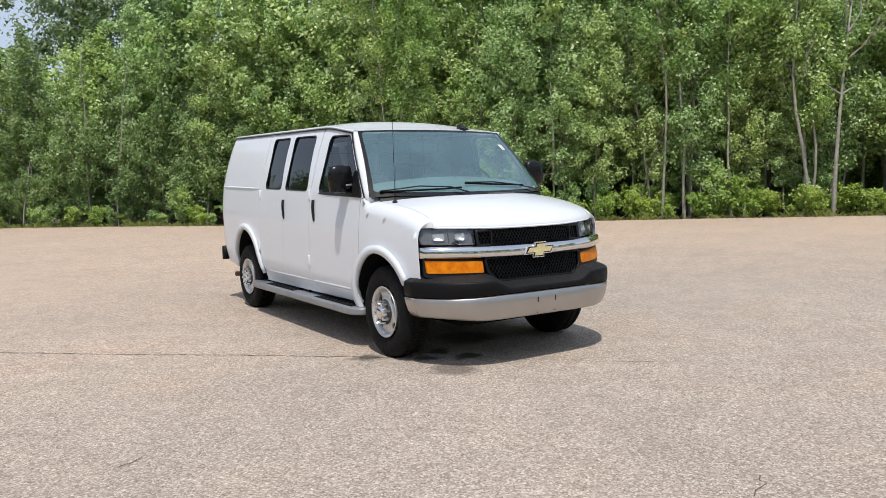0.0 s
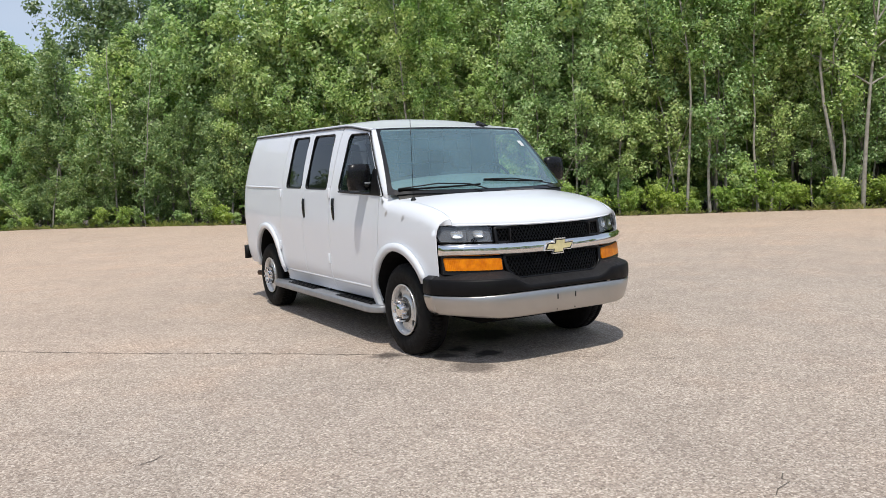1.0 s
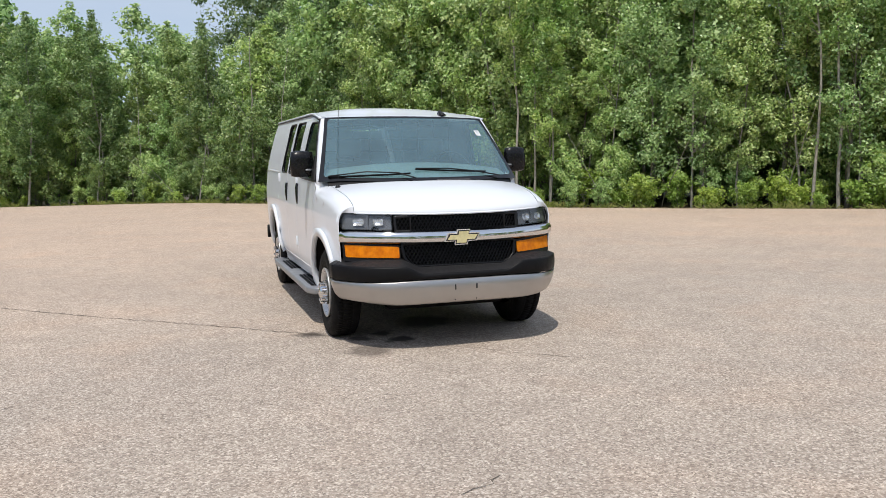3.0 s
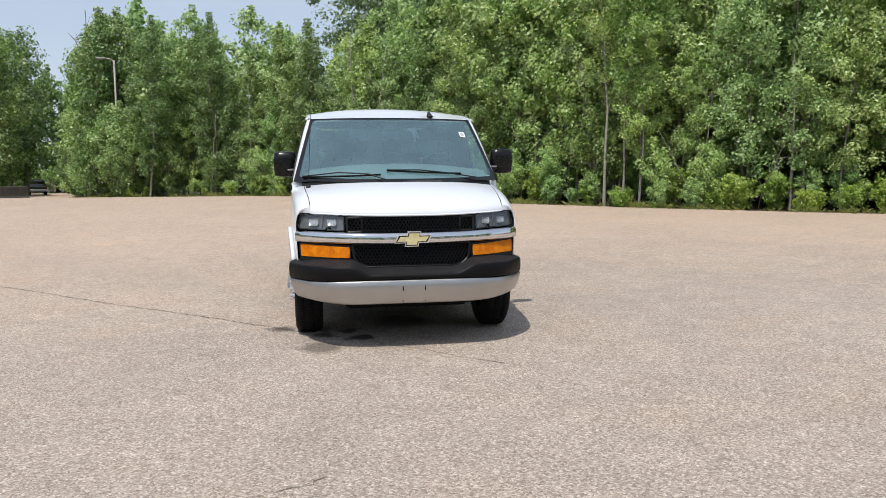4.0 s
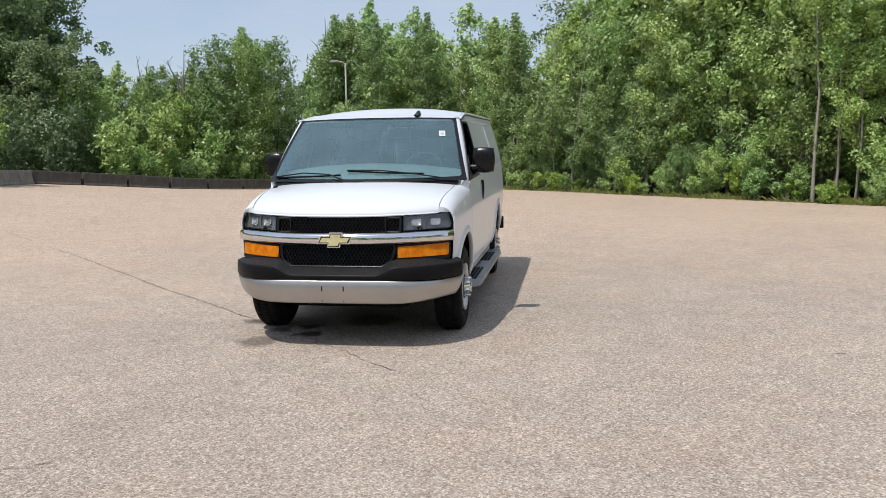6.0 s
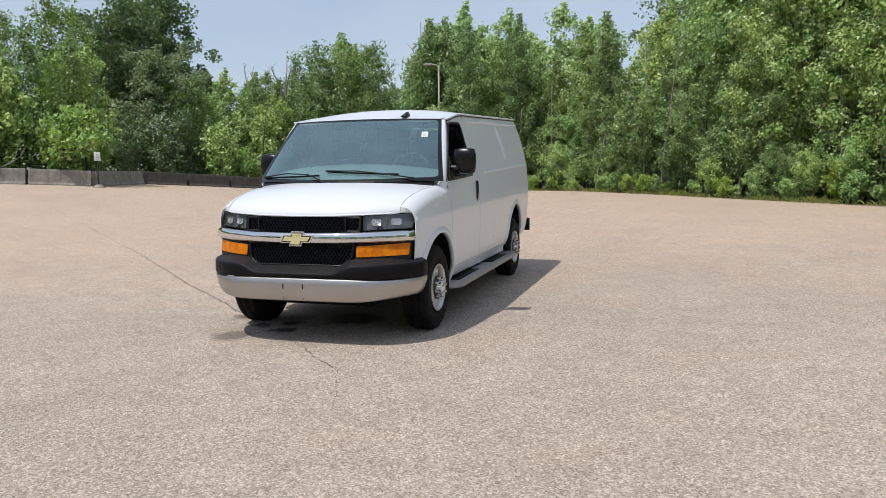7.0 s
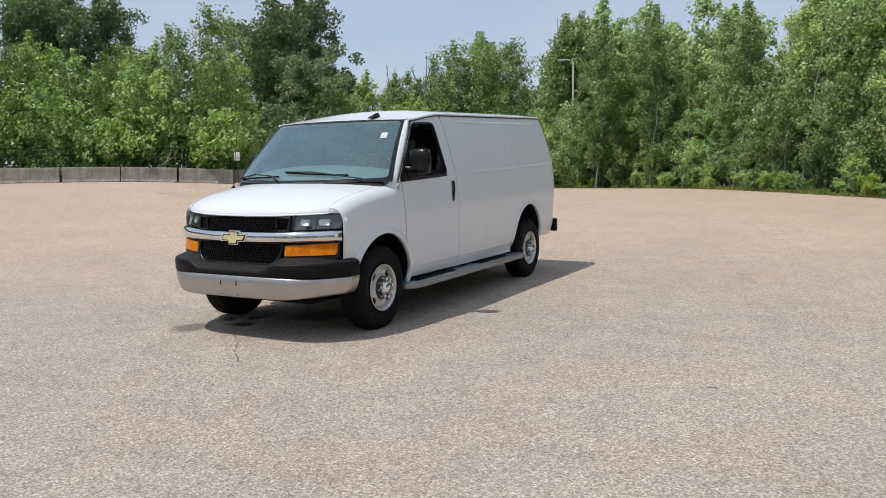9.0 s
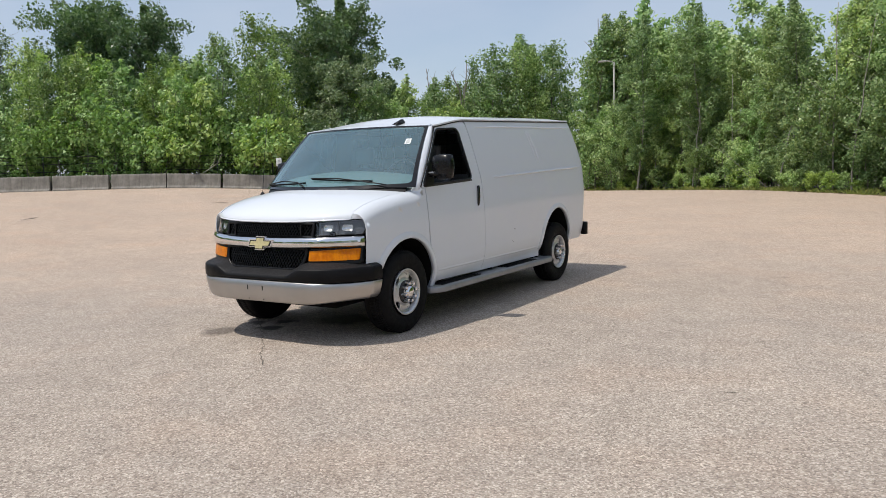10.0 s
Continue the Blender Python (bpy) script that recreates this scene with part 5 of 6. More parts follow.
    # low filler blocks for the unseen underbody, added to keep sky light off the ground
    part("underbody", block((-0.66, 0.58, 0.30), (0.66, 3.0, 0.42), 0.03), M_DARK, van, "dark underbody with frame and tank")
    part("front_subframe", block((-0.52, -0.50, 0.27), (0.52, 0.56, 0.42), 0.03), M_DARK, van)
    part("sump", block((-0.22, -0.35, 0.27), (0.22, 0.45, 0.48), 0.04), M_DARK, van)
    part("fuel_tank", block((0.10, 1.4, 0.30), (0.62, 2.9, 0.50), 0.05), M_DARK, van)
    pipe = [Vector((-0.45, 2.6, 0.38)), Vector((-0.50, 3.9, 0.42)), Vector((-0.62, 4.12, 0.37)), Vector((-0.76, 4.28, 0.34)), Vector((-0.84, 4.40, 0.335))]
    part("exhaust_pipe", sweep(pipe, disc_section(0.032, 12)), M_RUST, van, "rusty steel exhaust pipe")
    for s in (-1, 1):
        part("mud_flap", block((s * 0.86 - 0.07, 3.93, 0.46), (s * 0.86 + 0.07, 3.955, 0.66), 0.004), M_BLACK, van)


def make_van():
    van = tagged(new("cargo_van"), "white cargo van with chrome nose and black bumper on asphalt", "van")
    body_side(van, -1)
    body_side(van, 1)
    van_front(van)
    van_bumpers(van)
    van_roof_and_glass(van)
    van_rear(van)
    van_inside(van)
    fw, rw = make_wheel_parts(True), make_wheel_parts(False)
    for s in (-1, 1):
        add_wheel(van, s, 0.0, 0.965, fw)
        add_wheel(van, s, 3.56, 0.955, rw)
    return van


cargo_van = make_van()

# ---- woods ----
def tube(verts, faces, pts, radii, sides=6):
    """A tapered tube along points."""
    k = len(verts)
    for i, (p, r) in enumerate(zip(pts, radii)):
        d = (pts[min(i + 1, len(pts) - 1)] - pts[max(i - 1, 0)]).normalized()
        u = d.orthogonal().normalized()
        w = d.cross(u)
        verts += [tuple(p + (u * math.cos(2 * math.pi * j / sides) + w * math.sin(2 * math.pi * j / sides)) * r) for j in range(sides)]
    for i in range(len(pts) - 1):
        for j in range(sides):
            a, b = k + i * sides + j, k + i * sides + (j + 1) % sides
            faces.append((a, b, b + sides, a + sides))
    faces.append(tuple(k + (len(pts) - 1) * sides + j for j in range(sides)))


def leaves_mesh(name, centres, outward, rng, size, mat):
    """One small pointed blade for every leaf."""
    n = len(centres)
    # leaves turn towards the light
    nrm = outward / (np.linalg.norm(outward, axis=1)[:, None] + 1e-6) * 0.55 + rng.normal(size=(n, 3)) * 0.5 + np.array(SUN_DIR) * (1.3, 1.3, 0.5)
    nrm /= np.linalg.norm(nrm, axis=1)[:, None]
    t = np.cross(nrm, rng.normal(size=(n, 3)))
    t /= np.linalg.norm(t, axis=1)[:, None] + 1e-9
    b = np.cross(nrm, t)
    s = (size * rng.uniform(0.6, 1.4, n))[:, None]
    v = np.stack([centres - t * s * 0.64, centres + t * s * 0.42 + b * s * 0.42, centres + t * s * 0.42 - b * s * 0.42], 1).reshape(-1, 3)
    me = bpy.data.meshes.new(name)
    me.vertices.add(3 * n)
    me.vertices.foreach_set("co", v.astype(np.float32).ravel())
    me.loops.add(3 * n)
    me.loops.foreach_set("vertex_index", np.arange(3 * n, dtype=np.int32))
    me.polygons.add(n)
    me.polygons.foreach_set("loop_start", np.arange(0, 3 * n, 3, dtype=np.int32))
    me.materials.append(mat)
    me.update(calc_edges=True)
    return me


def tree_meshes(seed, height, base, radius, count, size, mat, bark, trunk_r, lean=0.05, limbs=26, spread=0.30, shape=0.85, rise=(0.55, 1.25), tip=0.2, flat=0.95):
    """The trunk with its limbs, the leaves that hang in clumps along them, and the height."""
    rng, rnd = np.random.default_rng(seed), random.Random(seed)
    tv, tf = [], []
    n = 9
    dx, dy = rnd.uniform(-lean, lean), rnd.uniform(-lean, lean)
    bend, swing = rnd.uniform(0.005, 0.018) * height, rnd.uniform(0, 6.28)
    spine = [Vector((dx * height * (i / n) + bend * math.sin(i * 0.75 + swing) + rnd.uniform(-1, 1) * 0.04, dy * height * (i / n) + bend * math.cos(i * 0.6 + swing) + rnd.uniform(-1, 1) * 0.04, height * 0.97 * i / n - (0.15 if i == 0 else 0))) for i in range(n + 1)]
    tube(tv, tf, spine, [trunk_r * (1 - 0.9 * i / n) * (1.25 if i == 0 else 1) for i in range(n + 1)], 7)

    def on_spine(f):
        q = min(f * n, n - 1e-3)
        i = int(q)
        return spine[i].lerp(spine[i + 1], q - i)

    cents, outs = [], []
    for k in range(limbs):
        f = base / height + (0.97 - base / height) * ((k + rnd.random()) / limbs)
        g = (f - base / height) / (1 - base / height)
        reach = radius * max(tip, math.sin(math.pi * (0.12 + 0.85 * g) ** shape)) * rnd.uniform(0.55, 1.2)
        a = k * 2.4 + rnd.uniform(-0.6, 0.6)
        p = on_spine(f)
        up = rnd.uniform(*rise)
        pts = [p]
        for j in range(1, 4):
            w = j / 3
            pts.append(p + Vector((math.cos(a) * reach * w, math.sin(a) * reach * w, reach * up * w ** 1.2)) + Vector((rnd.uniform(-1, 1), rnd.uniform(-1, 1), rnd.uniform(-1, 1))) * 0.08 * reach * w)
        r0 = trunk_r * (1 - 0.85 * f) * 0.42
        tube(tv, tf, pts, [r0, r0 * 0.7, r0 * 0.45, r0 * 0.15], 4)
        m = max(3, int(count / limbs * (0.35 + reach / radius)))
        clumps = rnd.randint(3, 6)
        for c in range(clumps):
            w = rnd.uniform(0.2, 1.08)
            q = p.lerp(pts[-1], w) + Vector((rnd.gauss(0, 0.15), rnd.gauss(0, 0.15), rnd.gauss(0, 0.17))) * reach
            sd = spread * rnd.uniform(0.65, 1.3)
            off = rng.normal(size=(max(1, m // clumps), 3))
            off /= np.linalg.norm(off, axis=1)[:, None] + 1e-6
            off *= (rng.uniform(size=len(off)) ** 0.42 * 1.35)[:, None] * (sd, sd, sd * flat)
            cents.append(np.array(q) + off)
            outs.append(off)
    off = np.clip(rng.normal(size=(count // 40 + 4, 3)), -1.3, 1.3) * (spread * 0.4, spread * 0.4, spread * 1.0)
    cents = np.concatenate(cents + [np.array(spine[-1]) + off])
    outs = np.concatenate(outs + [off])
    cents[:, 2] = np.maximum(cents[:, 2], 0.06)
    return mesh_of("trunk", tv, tf, bark, True), leaves_mesh("crown", cents, outs, rng, size, mat), height


def plant(name, meshes, x, y, rz, s, label, category, group, names=("trunk", "crown"), sz=1.0):
    root = new(name)
    root.matrix_basis = Matrix.Translation((x, y, gz(x, y) - 0.07)) @ Matrix.Rotation(rz, 4, "Z") @ Matrix.Diagonal((s, s, s * sz, 1))
    for nm, me in zip(names, meshes):
        ob = new(nm, me)
        ob.parent = root
    return tagged(root, label, category, group)


def along(pts, s):
    """The point s metres along a line of points, and its unit normal to the left."""
    for (x1, y1), (x2, y2) in zip(pts, pts[1:]):
        d = math.hypot(x2 - x1, y2 - y1)
        if s <= d:
            break
        s -= d
    ux, uy = (x2 - x1) / d, (y2 - y1) / d
    return x1 + ux * s, y1 + uy * s, -uy, ux


def length(pts):
    return sum(math.hypot(b[0] - a[0], b[1] - a[1]) for a, b in zip(pts, pts[1:]))


LEAVES, BARKS = (M_ASPEN, M_POPLAR), (M_BARK, M_PALE_BARK)
# full to the ground, for the closed part of the edge
ASPENS = [tree_meshes(100 + i, h, b, r, 12500, 0.112, LEAVES[i % 2], BARKS[i % 2], 0.07, limbs=38, spread=0.33) for i, (h, b, r) in enumerate(((10.5, 0.8, 1.65), (11.8, 1.4, 1.55), (9.6, 0.7, 1.8), (12.8, 1.6, 1.7), (11.0, 1.0, 1.9)))]
# clear stems below, for the open part
CLEAR = [tree_meshes(120 + i, h, b, r, 12500, 0.112, LEAVES[(i + 1) % 2], BARKS[i == 1], 0.06, limbs=38, spread=0.33, shape=0.75) for i, (h, b, r) in enumerate(((11.5, 1.9, 1.8), (12.4, 2.6, 1.7), (10.8, 1.6, 2.0)))]
YOUNG = [tree_meshes(140 + i, h, 0.6, r, 6800, 0.13, LEAVES[i % 2], BARKS[i % 2], 0.07, limbs=26, spread=0.36) for i, (h, r) in enumerate(((10.5, 2.1), (11.5, 1.9), (9.8, 2.3)))]
INNER = [tree_meshes(150 + i, h, b, 2.1, 4800, 0.18, LEAVES[(i + 1) % 2], BARKS[i % 2], 0.08, limbs=26, spread=0.36) for i, (h, b) in enumerate(((11.0, 1.4), (12.0, 2.0), (12.6, 1.7)))]
FAR = [tree_meshes(170 + i, h, 0.7, r, 4000, 0.19, (M_SHADE_LEAF, M_ASPEN, M_SHADE_LEAF)[i], M_BARK, 0.08, limbs=28, spread=0.42) for i, (h, r) in enumerate(((11.5, 1.9), (10.6, 2.1), (12.2, 1.8)))]
SKYLINE = [tree_meshes(180 + i, h, 0.9, r, 6500, 0.14, (M_SHADE_LEAF, M_POPLAR, M_SHADE_LEAF)[i], M_BARK, 0.08, limbs=32, spread=0.4, shape=1.05, rise=(0.6, 1.4), tip=0.3) for i, (h, r) in enumerate(((11.2, 1.9), (11.8, 1.7), (10.8, 2.1)))]
BACKS = [tree_meshes(200 + i, h, 0.8, 2.4, 2700, 0.31, LEAVES[i % 2], M_BARK, 0.11, limbs=26, spread=0.45) for i, h in enumerate((12.5, 14.0, 13.2))]
RIM = [tree_meshes(260 + i, h, 0.6, 3.2, 1300, 0.55, M_POPLAR, M_BARK, 0.13, limbs=24, spread=0.6) for i, h in enumerate((12.5, 14.0))]
OAKS = [tree_meshes(300 + i, h, 1.6, 4.3, 22000, 0.207, M_OAK, M_BARK, 0.26, limbs=64, spread=0.6, shape=1.45, rise=(0.15, 0.75), tip=0.5, flat=0.8) for i, h in enumerate((14.0, 13.0))]
BUSHES = [tree_meshes(400 + i, h, 0.1, r, 1500, 0.095, (M_BUSH, M_BUSH, M_ASPEN)[i % 3], M_BARK, 0.02, limbs=14, spread=0.16) for i, (h, r) in enumerate(((1.5, 0.7), (1.1, 0.65), (2.1, 0.8), (0.8, 0.5)))]
SCRUB = [tree_meshes(450 + i, h, 0.15, r, 4600, 0.095, LEAVES[i % 2], M_BARK, 0.035, limbs=20, spread=0.24) for i, (h, r) in enumerate(((3.6, 1.2), (4.6, 1.35), (2.9, 1.1)))]
BACK_SCRUB = [tree_meshes(490 + i, h, 0.1, r, 800, 0.29, M_SHADE_LEAF, M_BARK, 0.035, limbs=16, spread=0.4) for i, (h, r) in enumerate(((3.4, 1.4), (4.2, 1.5)))]
FAR_SCRUB = [tree_meshes(470 + i, h, 0.15, r, 1700, 0.157, LEAVES[i % 2], M_BARK, 0.035, limbs=18, spread=0.28) for i, (h, r) in enumerate(((3.6, 1.3), (4.6, 1.4), (2.9, 1.2)))]



def darker(kinds, leaf=M_SHADE_LEAF):
    """The same trees with recoloured leaves; the default leaf stands in for shade."""
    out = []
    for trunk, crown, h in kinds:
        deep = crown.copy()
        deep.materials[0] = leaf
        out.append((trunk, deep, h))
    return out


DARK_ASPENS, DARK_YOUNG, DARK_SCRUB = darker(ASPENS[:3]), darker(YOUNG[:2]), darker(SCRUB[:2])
DARK_BUSHES = darker(BUSHES[:3], M_ASPEN)
OAK_SCRUB = darker(FAR_SCRUB[:2], M_OAK)

# the stretch where the oaks come down to the barriers: x, y, reach
OAK_GAP = (-26.3, 33.6, 3.2)
# the stretch of the edge, in metres along it, where trunks stand free over low shrubs
OPEN = (9.0, 31.0)


def edge_top(x):
    """Height of the tree tops along the lot, lower where the woods are young."""
    return float(np.interp(x, (-14, -11, -8.5, -6.5, -5, -2.5, 0, 3, 30), (11.2, 11.8, 11.5, 10.2, 9.4, 9.2, 9.8, 12.2, 12.6)))


def grow_woods():
    rnd = random.Random(11)
    right = EDGE[1:]
    total = length(right)

    def row(line, start, end, gap, off, jit, kinds, label, cat, grp, name, lo=0.85, hi=1.15, side=-1, bare=(0, 0, 0), patchy=False):
        s = start
        while s < end:
            x, y, nx, ny = along(line, s)
            o = (off + rnd.uniform(-jit, jit)) * side
            k = kinds[rnd.randrange(len(kinds))]
            grows = not patchy or math.sin(s * 1.9) + math.sin(s * 0.83 + 1.0) > -0.35
            if grows and math.hypot(x - bare[0], y - bare[1]) >= bare[2]:
                size = rnd.uniform(lo, hi)
                if line is right and k[2] > 8:
                    size *= edge_top(x) / k[2]
                plant(name, k, x + nx * o + rnd.uniform(-jit, jit) * 0.4, y + ny * o + rnd.uniform(-jit, jit) * 0.4, rnd.uniform(-0.8, 0.8), size, label, cat, grp)
            s += gap * rnd.uniform(0.7, 1.3)

    asp = "slender young aspen with fluttering mid-green leaves and pale trunk"
    deep = "tall green woodland tree deep in the stand"
    low = "low leafy yellow-green shrub at the edge of the asphalt"
    thick = "dense green sapling thicket at the edge of the woods"
    o0, o1 = OPEN
    row(right, 0, o1, 0.8, 0.9, 0.7, BUSHES, low, "shrub", "edge shrubs", "bush", 0.28, 1.05)
    row(right, o1, total, 1.3, 1.0, 0.8, BUSHES, low, "shrub", "edge shrubs", "bush", 0.25, 0.95, patchy=True)
    row(right, o0, o1, 1.0, 1.8, 0.7, BUSHES, low, "shrub", "edge shrubs", "bush", 0.25, 1.0)
    # past the middle, darker-leaved copies are mixed in to stand for less sun
    dark = 38.0
    for s0, s1, scrub, young, tall in ((0, o0, SCRUB, YOUNG, ASPENS), (o1, dark, DARK_SCRUB + SCRUB[2:], DARK_YOUNG + YOUNG[2:], ASPENS), (dark, total, DARK_SCRUB + SCRUB[2:], DARK_YOUNG + YOUNG[2:], DARK_ASPENS + ASPENS[3:4])):
        row(right, s0, s1, 1.9, 2.0, 0.7, scrub, thick, "sapling", "edge saplings", "sapling", 0.6, 1.2)
        row(right, s0, s1, 1.9, 2.9, 0.6, young, "young leafy aspen at the front of the woods", "tree", "young aspens at the edge", "aspen_tree", 0.5, 0.72)
        row(right, s0, s1, 1.6, 3.2, 0.9, tall, asp, "tree", "aspens behind the lot", "aspen_tree", 0.82, 1.08)
    clear = "slender aspen on a clear pale stem"
    row(right, o0, o1, 4.2, 2.4, 0.7, SCRUB, thick, "sapling", "edge saplings", "sapling", 0.5, 1.0)
    row(right, o0, o1, 1.7, 1.9, 0.5, CLEAR, clear, "tree", "aspens behind the lot", "aspen_tree", 0.5, 0.74)
    row(right, o0, o1, 1.35, 3.3, 0.8, CLEAR, clear, "tree", "aspens behind the lot", "aspen_tree", 0.85, 1.1)
    row(right, o0 - 4, o1 + 4, 1.6, 8.6, 0.8, FAR_SCRUB, "dense green sapling under the trees", "sapling", "saplings under the trees", "sapling", 1.0, 1.3)
    row(right, 0, total, 2.9, 6.6, 0.9, SCRUB, "dense green sapling under the trees", "sapling", "saplings under the trees", "sapling", 1.0, 1.35)
    row(right, 0, total, 2.0, 4.7, 1.0, INNER, asp, "tree", "aspens behind the lot", "aspen_tree", 0.9, 1.12)
    row(right, 0, total, 2.6, 9.0, 1.8, BACKS, deep, "tree", "trees deep in the woods", "woodland_tree", 0.9, 1.1)
    row(right, 0, total, 3.0, 12.4, 1.6, BACKS, deep, "tree", "trees deep in the woods", "woodland_tree", 0.95, 1.12)
    under = "shaded green undergrowth deep in the stand"
    row(right, 0, total, 1.2, 10.8, 0.7, BACK_SCRUB, under, "shrub", "undergrowth in the woods", "bush", 0.9, 1.2)
    row(right, 0, total, 1.3, 14.0, 0.7, BACK_SCRUB, under, "shrub", "undergrowth in the woods", "bush", 1.0, 1.3)
    # the far rim of the lot behind the walk
    rim = [(-74.0, -12.0), (-74.0, -63.0), (63.0, -63.0), (63.0, -31.0)]
    row(rim, 0, length(rim), 3.4, 1.5, 1.5, RIM, "tall green tree on the far rim of the lot", "tree", "trees on the far rim", "woodland_tree", 0.9, 1.2)
    # beside the way out
    way = [(-15.6, 44.8), (-17.4, 52.0), (-29.5, 92.0)]
    row(way, 0, length(way), 2.4, 1.5, 0.8, FAR, asp, "tree", "aspens beside the way out", "aspen_tree", 0.8, 1.1)
    row(way, 0, length(way), 1.6, 0.5, 0.4, FAR_SCRUB, "leafy shrub beside the way out", "shrub", "shrubs beside the way out", "bush", 0.6, 1.0)
    row(way, 0, length(way), 3.0, 6.0, 1.5, BACKS, deep, "tree", "trees beside the way out", "woodland_tree", 0.8, 1.0)
    # behind the concrete barriers
    left = [(-36.5, 92.0), (-19.6, 47.6), WALL_C[0], WALL_B[0], (-62.0, -10.0)]
    tl = length(left)
    row(left, 0, tl, 1.5, 1.5, 0.5, FAR_SCRUB, "leafy green sapling behind the concrete barriers", "sapling", "saplings behind the barriers", "sapling", 0.8, 1.25, bare=OAK_GAP)
    row(left, 0, tl, 1.9, 3.4, 1.0, FAR, asp, "tree", "aspens behind the barriers", "aspen_tree", 0.5, 0.72, bare=OAK_GAP)
    row(left, 0, tl, 2.8, 7.0, 1.5, BACKS, deep, "tree", "trees behind the barriers", "woodland_tree", 0.5, 0.64, bare=OAK_GAP)
    row(left, 0, tl, 4.4, 12.0, 2.0, BACKS, deep, "tree", "trees behind the barriers", "woodland_tree", 0.55, 0.68)
    row(left, 0, tl, 1.4, 9.5, 0.7, BACK_SCRUB, under, "shrub", "undergrowth in the woods", "bush", 0.9, 1.2)
    end = [(-22.0, 94.0), (-45.0, 95.0)]
    row(end, 0, length(end), 1.6, 0.5, 0.5, FAR_SCRUB, "leafy green sapling at the end of the way out", "sapling", "saplings at the way out", "sapling", 1.0, 1.5)
    row(end, 0, length(end), 1.8, 3.0, 1.0, darker(BACKS), deep, "tree", "trees at the way out", "woodland_tree", 1.0, 1.2)
    # single trees that stand out against the sky: x, y, height
    oak = "large dark green oak with a broad dense crown"
    for x, y, h in ((-46.2, 28.5, 13.0), (-49.0, 32.0, 14.2), (-42.5, 31.0, 12.0), (-52.0, 24.0, 12.0), (-37.6, 44.0, 13.4), (-34.4, 43.2, 13.8), (-31.6, 39.6, 9.0)):
        plant("oak_tree", OAKS[rnd.randrange(2)], x, y, rnd.uniform(0, 6.28), h / 13.5, oak, "tree", "oaks behind the barriers")
    for x, y, h in ((5.4, 60.0, 17.5), (10.4, 57.0, 17.0)):
        plant("oak_tree", OAKS[0], x, y, x, h / 13.5, "large dark green oak rising behind the aspens", "tree", "oaks in the woods")
    for x, y, h in ((-37.9, 19.1, 8.4), (-36.2, 31.5, 10.0), (-37.2, 36.3, 12.2), (-35.8, 37.3, 11.4), (-22.0, 48.6, 11.9), (-22.6, 51.0, 12.3), (-23.2, 53.4, 11.8), (-23.2, 47.0, 11.0), (-15.6, 49.5, 10.8), (-14.9, 50.6, 12.4), (-12.6, 47.2, 12.2), (-34.6, 19.4, 7.2), (-33.6, 25.2, 7.8), (-24.5, 49.5, 9.9), (-25.6, 48.4, 9.4), (-20.9, 50.4, 11.2), (-21.4, 54.0, 12.0), (-22.4, 57.0, 12.2)):
        k = SKYLINE[rnd.randrange(3)]
        plant("aspen_tree", k, x, y, rnd.uniform(0, 6.28), h / k[2], asp, "tree", "aspens behind the barriers")
    # one stands before the street lamp
    plant("aspen_tree", DARK_ASPENS[1], -10.25, 42.5, 1.0, 0.92, asp, "tree", "aspens behind the lot")
    # shaded undergrowth at the foot of the oaks
    for i, (x, y) in enumerate(((-28.9, 33.2), (-28.2, 35.2), (-29.8, 36.2), (-27.5, 37.4), (-30.6, 34.4), (-29.2, 38.2), (-31.2, 36.8))):
        plant("sapling", OAK_SCRUB[i % 2], x, y, i, 0.9 + 0.05 * i, "dark leafy oak sapling in the shade of the oaks", "sapling", "saplings under the oaks")
    for i in range(12):
        x = -33.5 + i * 0.95
        k = SKYLINE[rnd.randrange(3)]
        plant("aspen_tree", k, x, 47.5 + rnd.uniform(0, 3.0), rnd.uniform(0, 6.28), rnd.uniform(8.2, 9.6) / k[2], asp, "tree", "aspens behind the barriers")
    for x, y, s in ((-12.2, 43.5, 1.25), (-11.7, 43.7, 1.1), (-12.9, 43.8, 1.2), (-12.4, 43.2, 0.8)):
        plant("sapling", SCRUB[1], x, y, x * 3, s, thick, "sapling", "edge saplings")
    # dark shrubs close the foot of the woods past the open stretch
    row(right, o1, total, 0.95, 1.5, 0.5, DARK_BUSHES + DARK_SCRUB, "leafy dark green shrub at the edge of the woods", "shrub", "edge shrubs", "bush", 0.35, 0.75)


grow_woods()


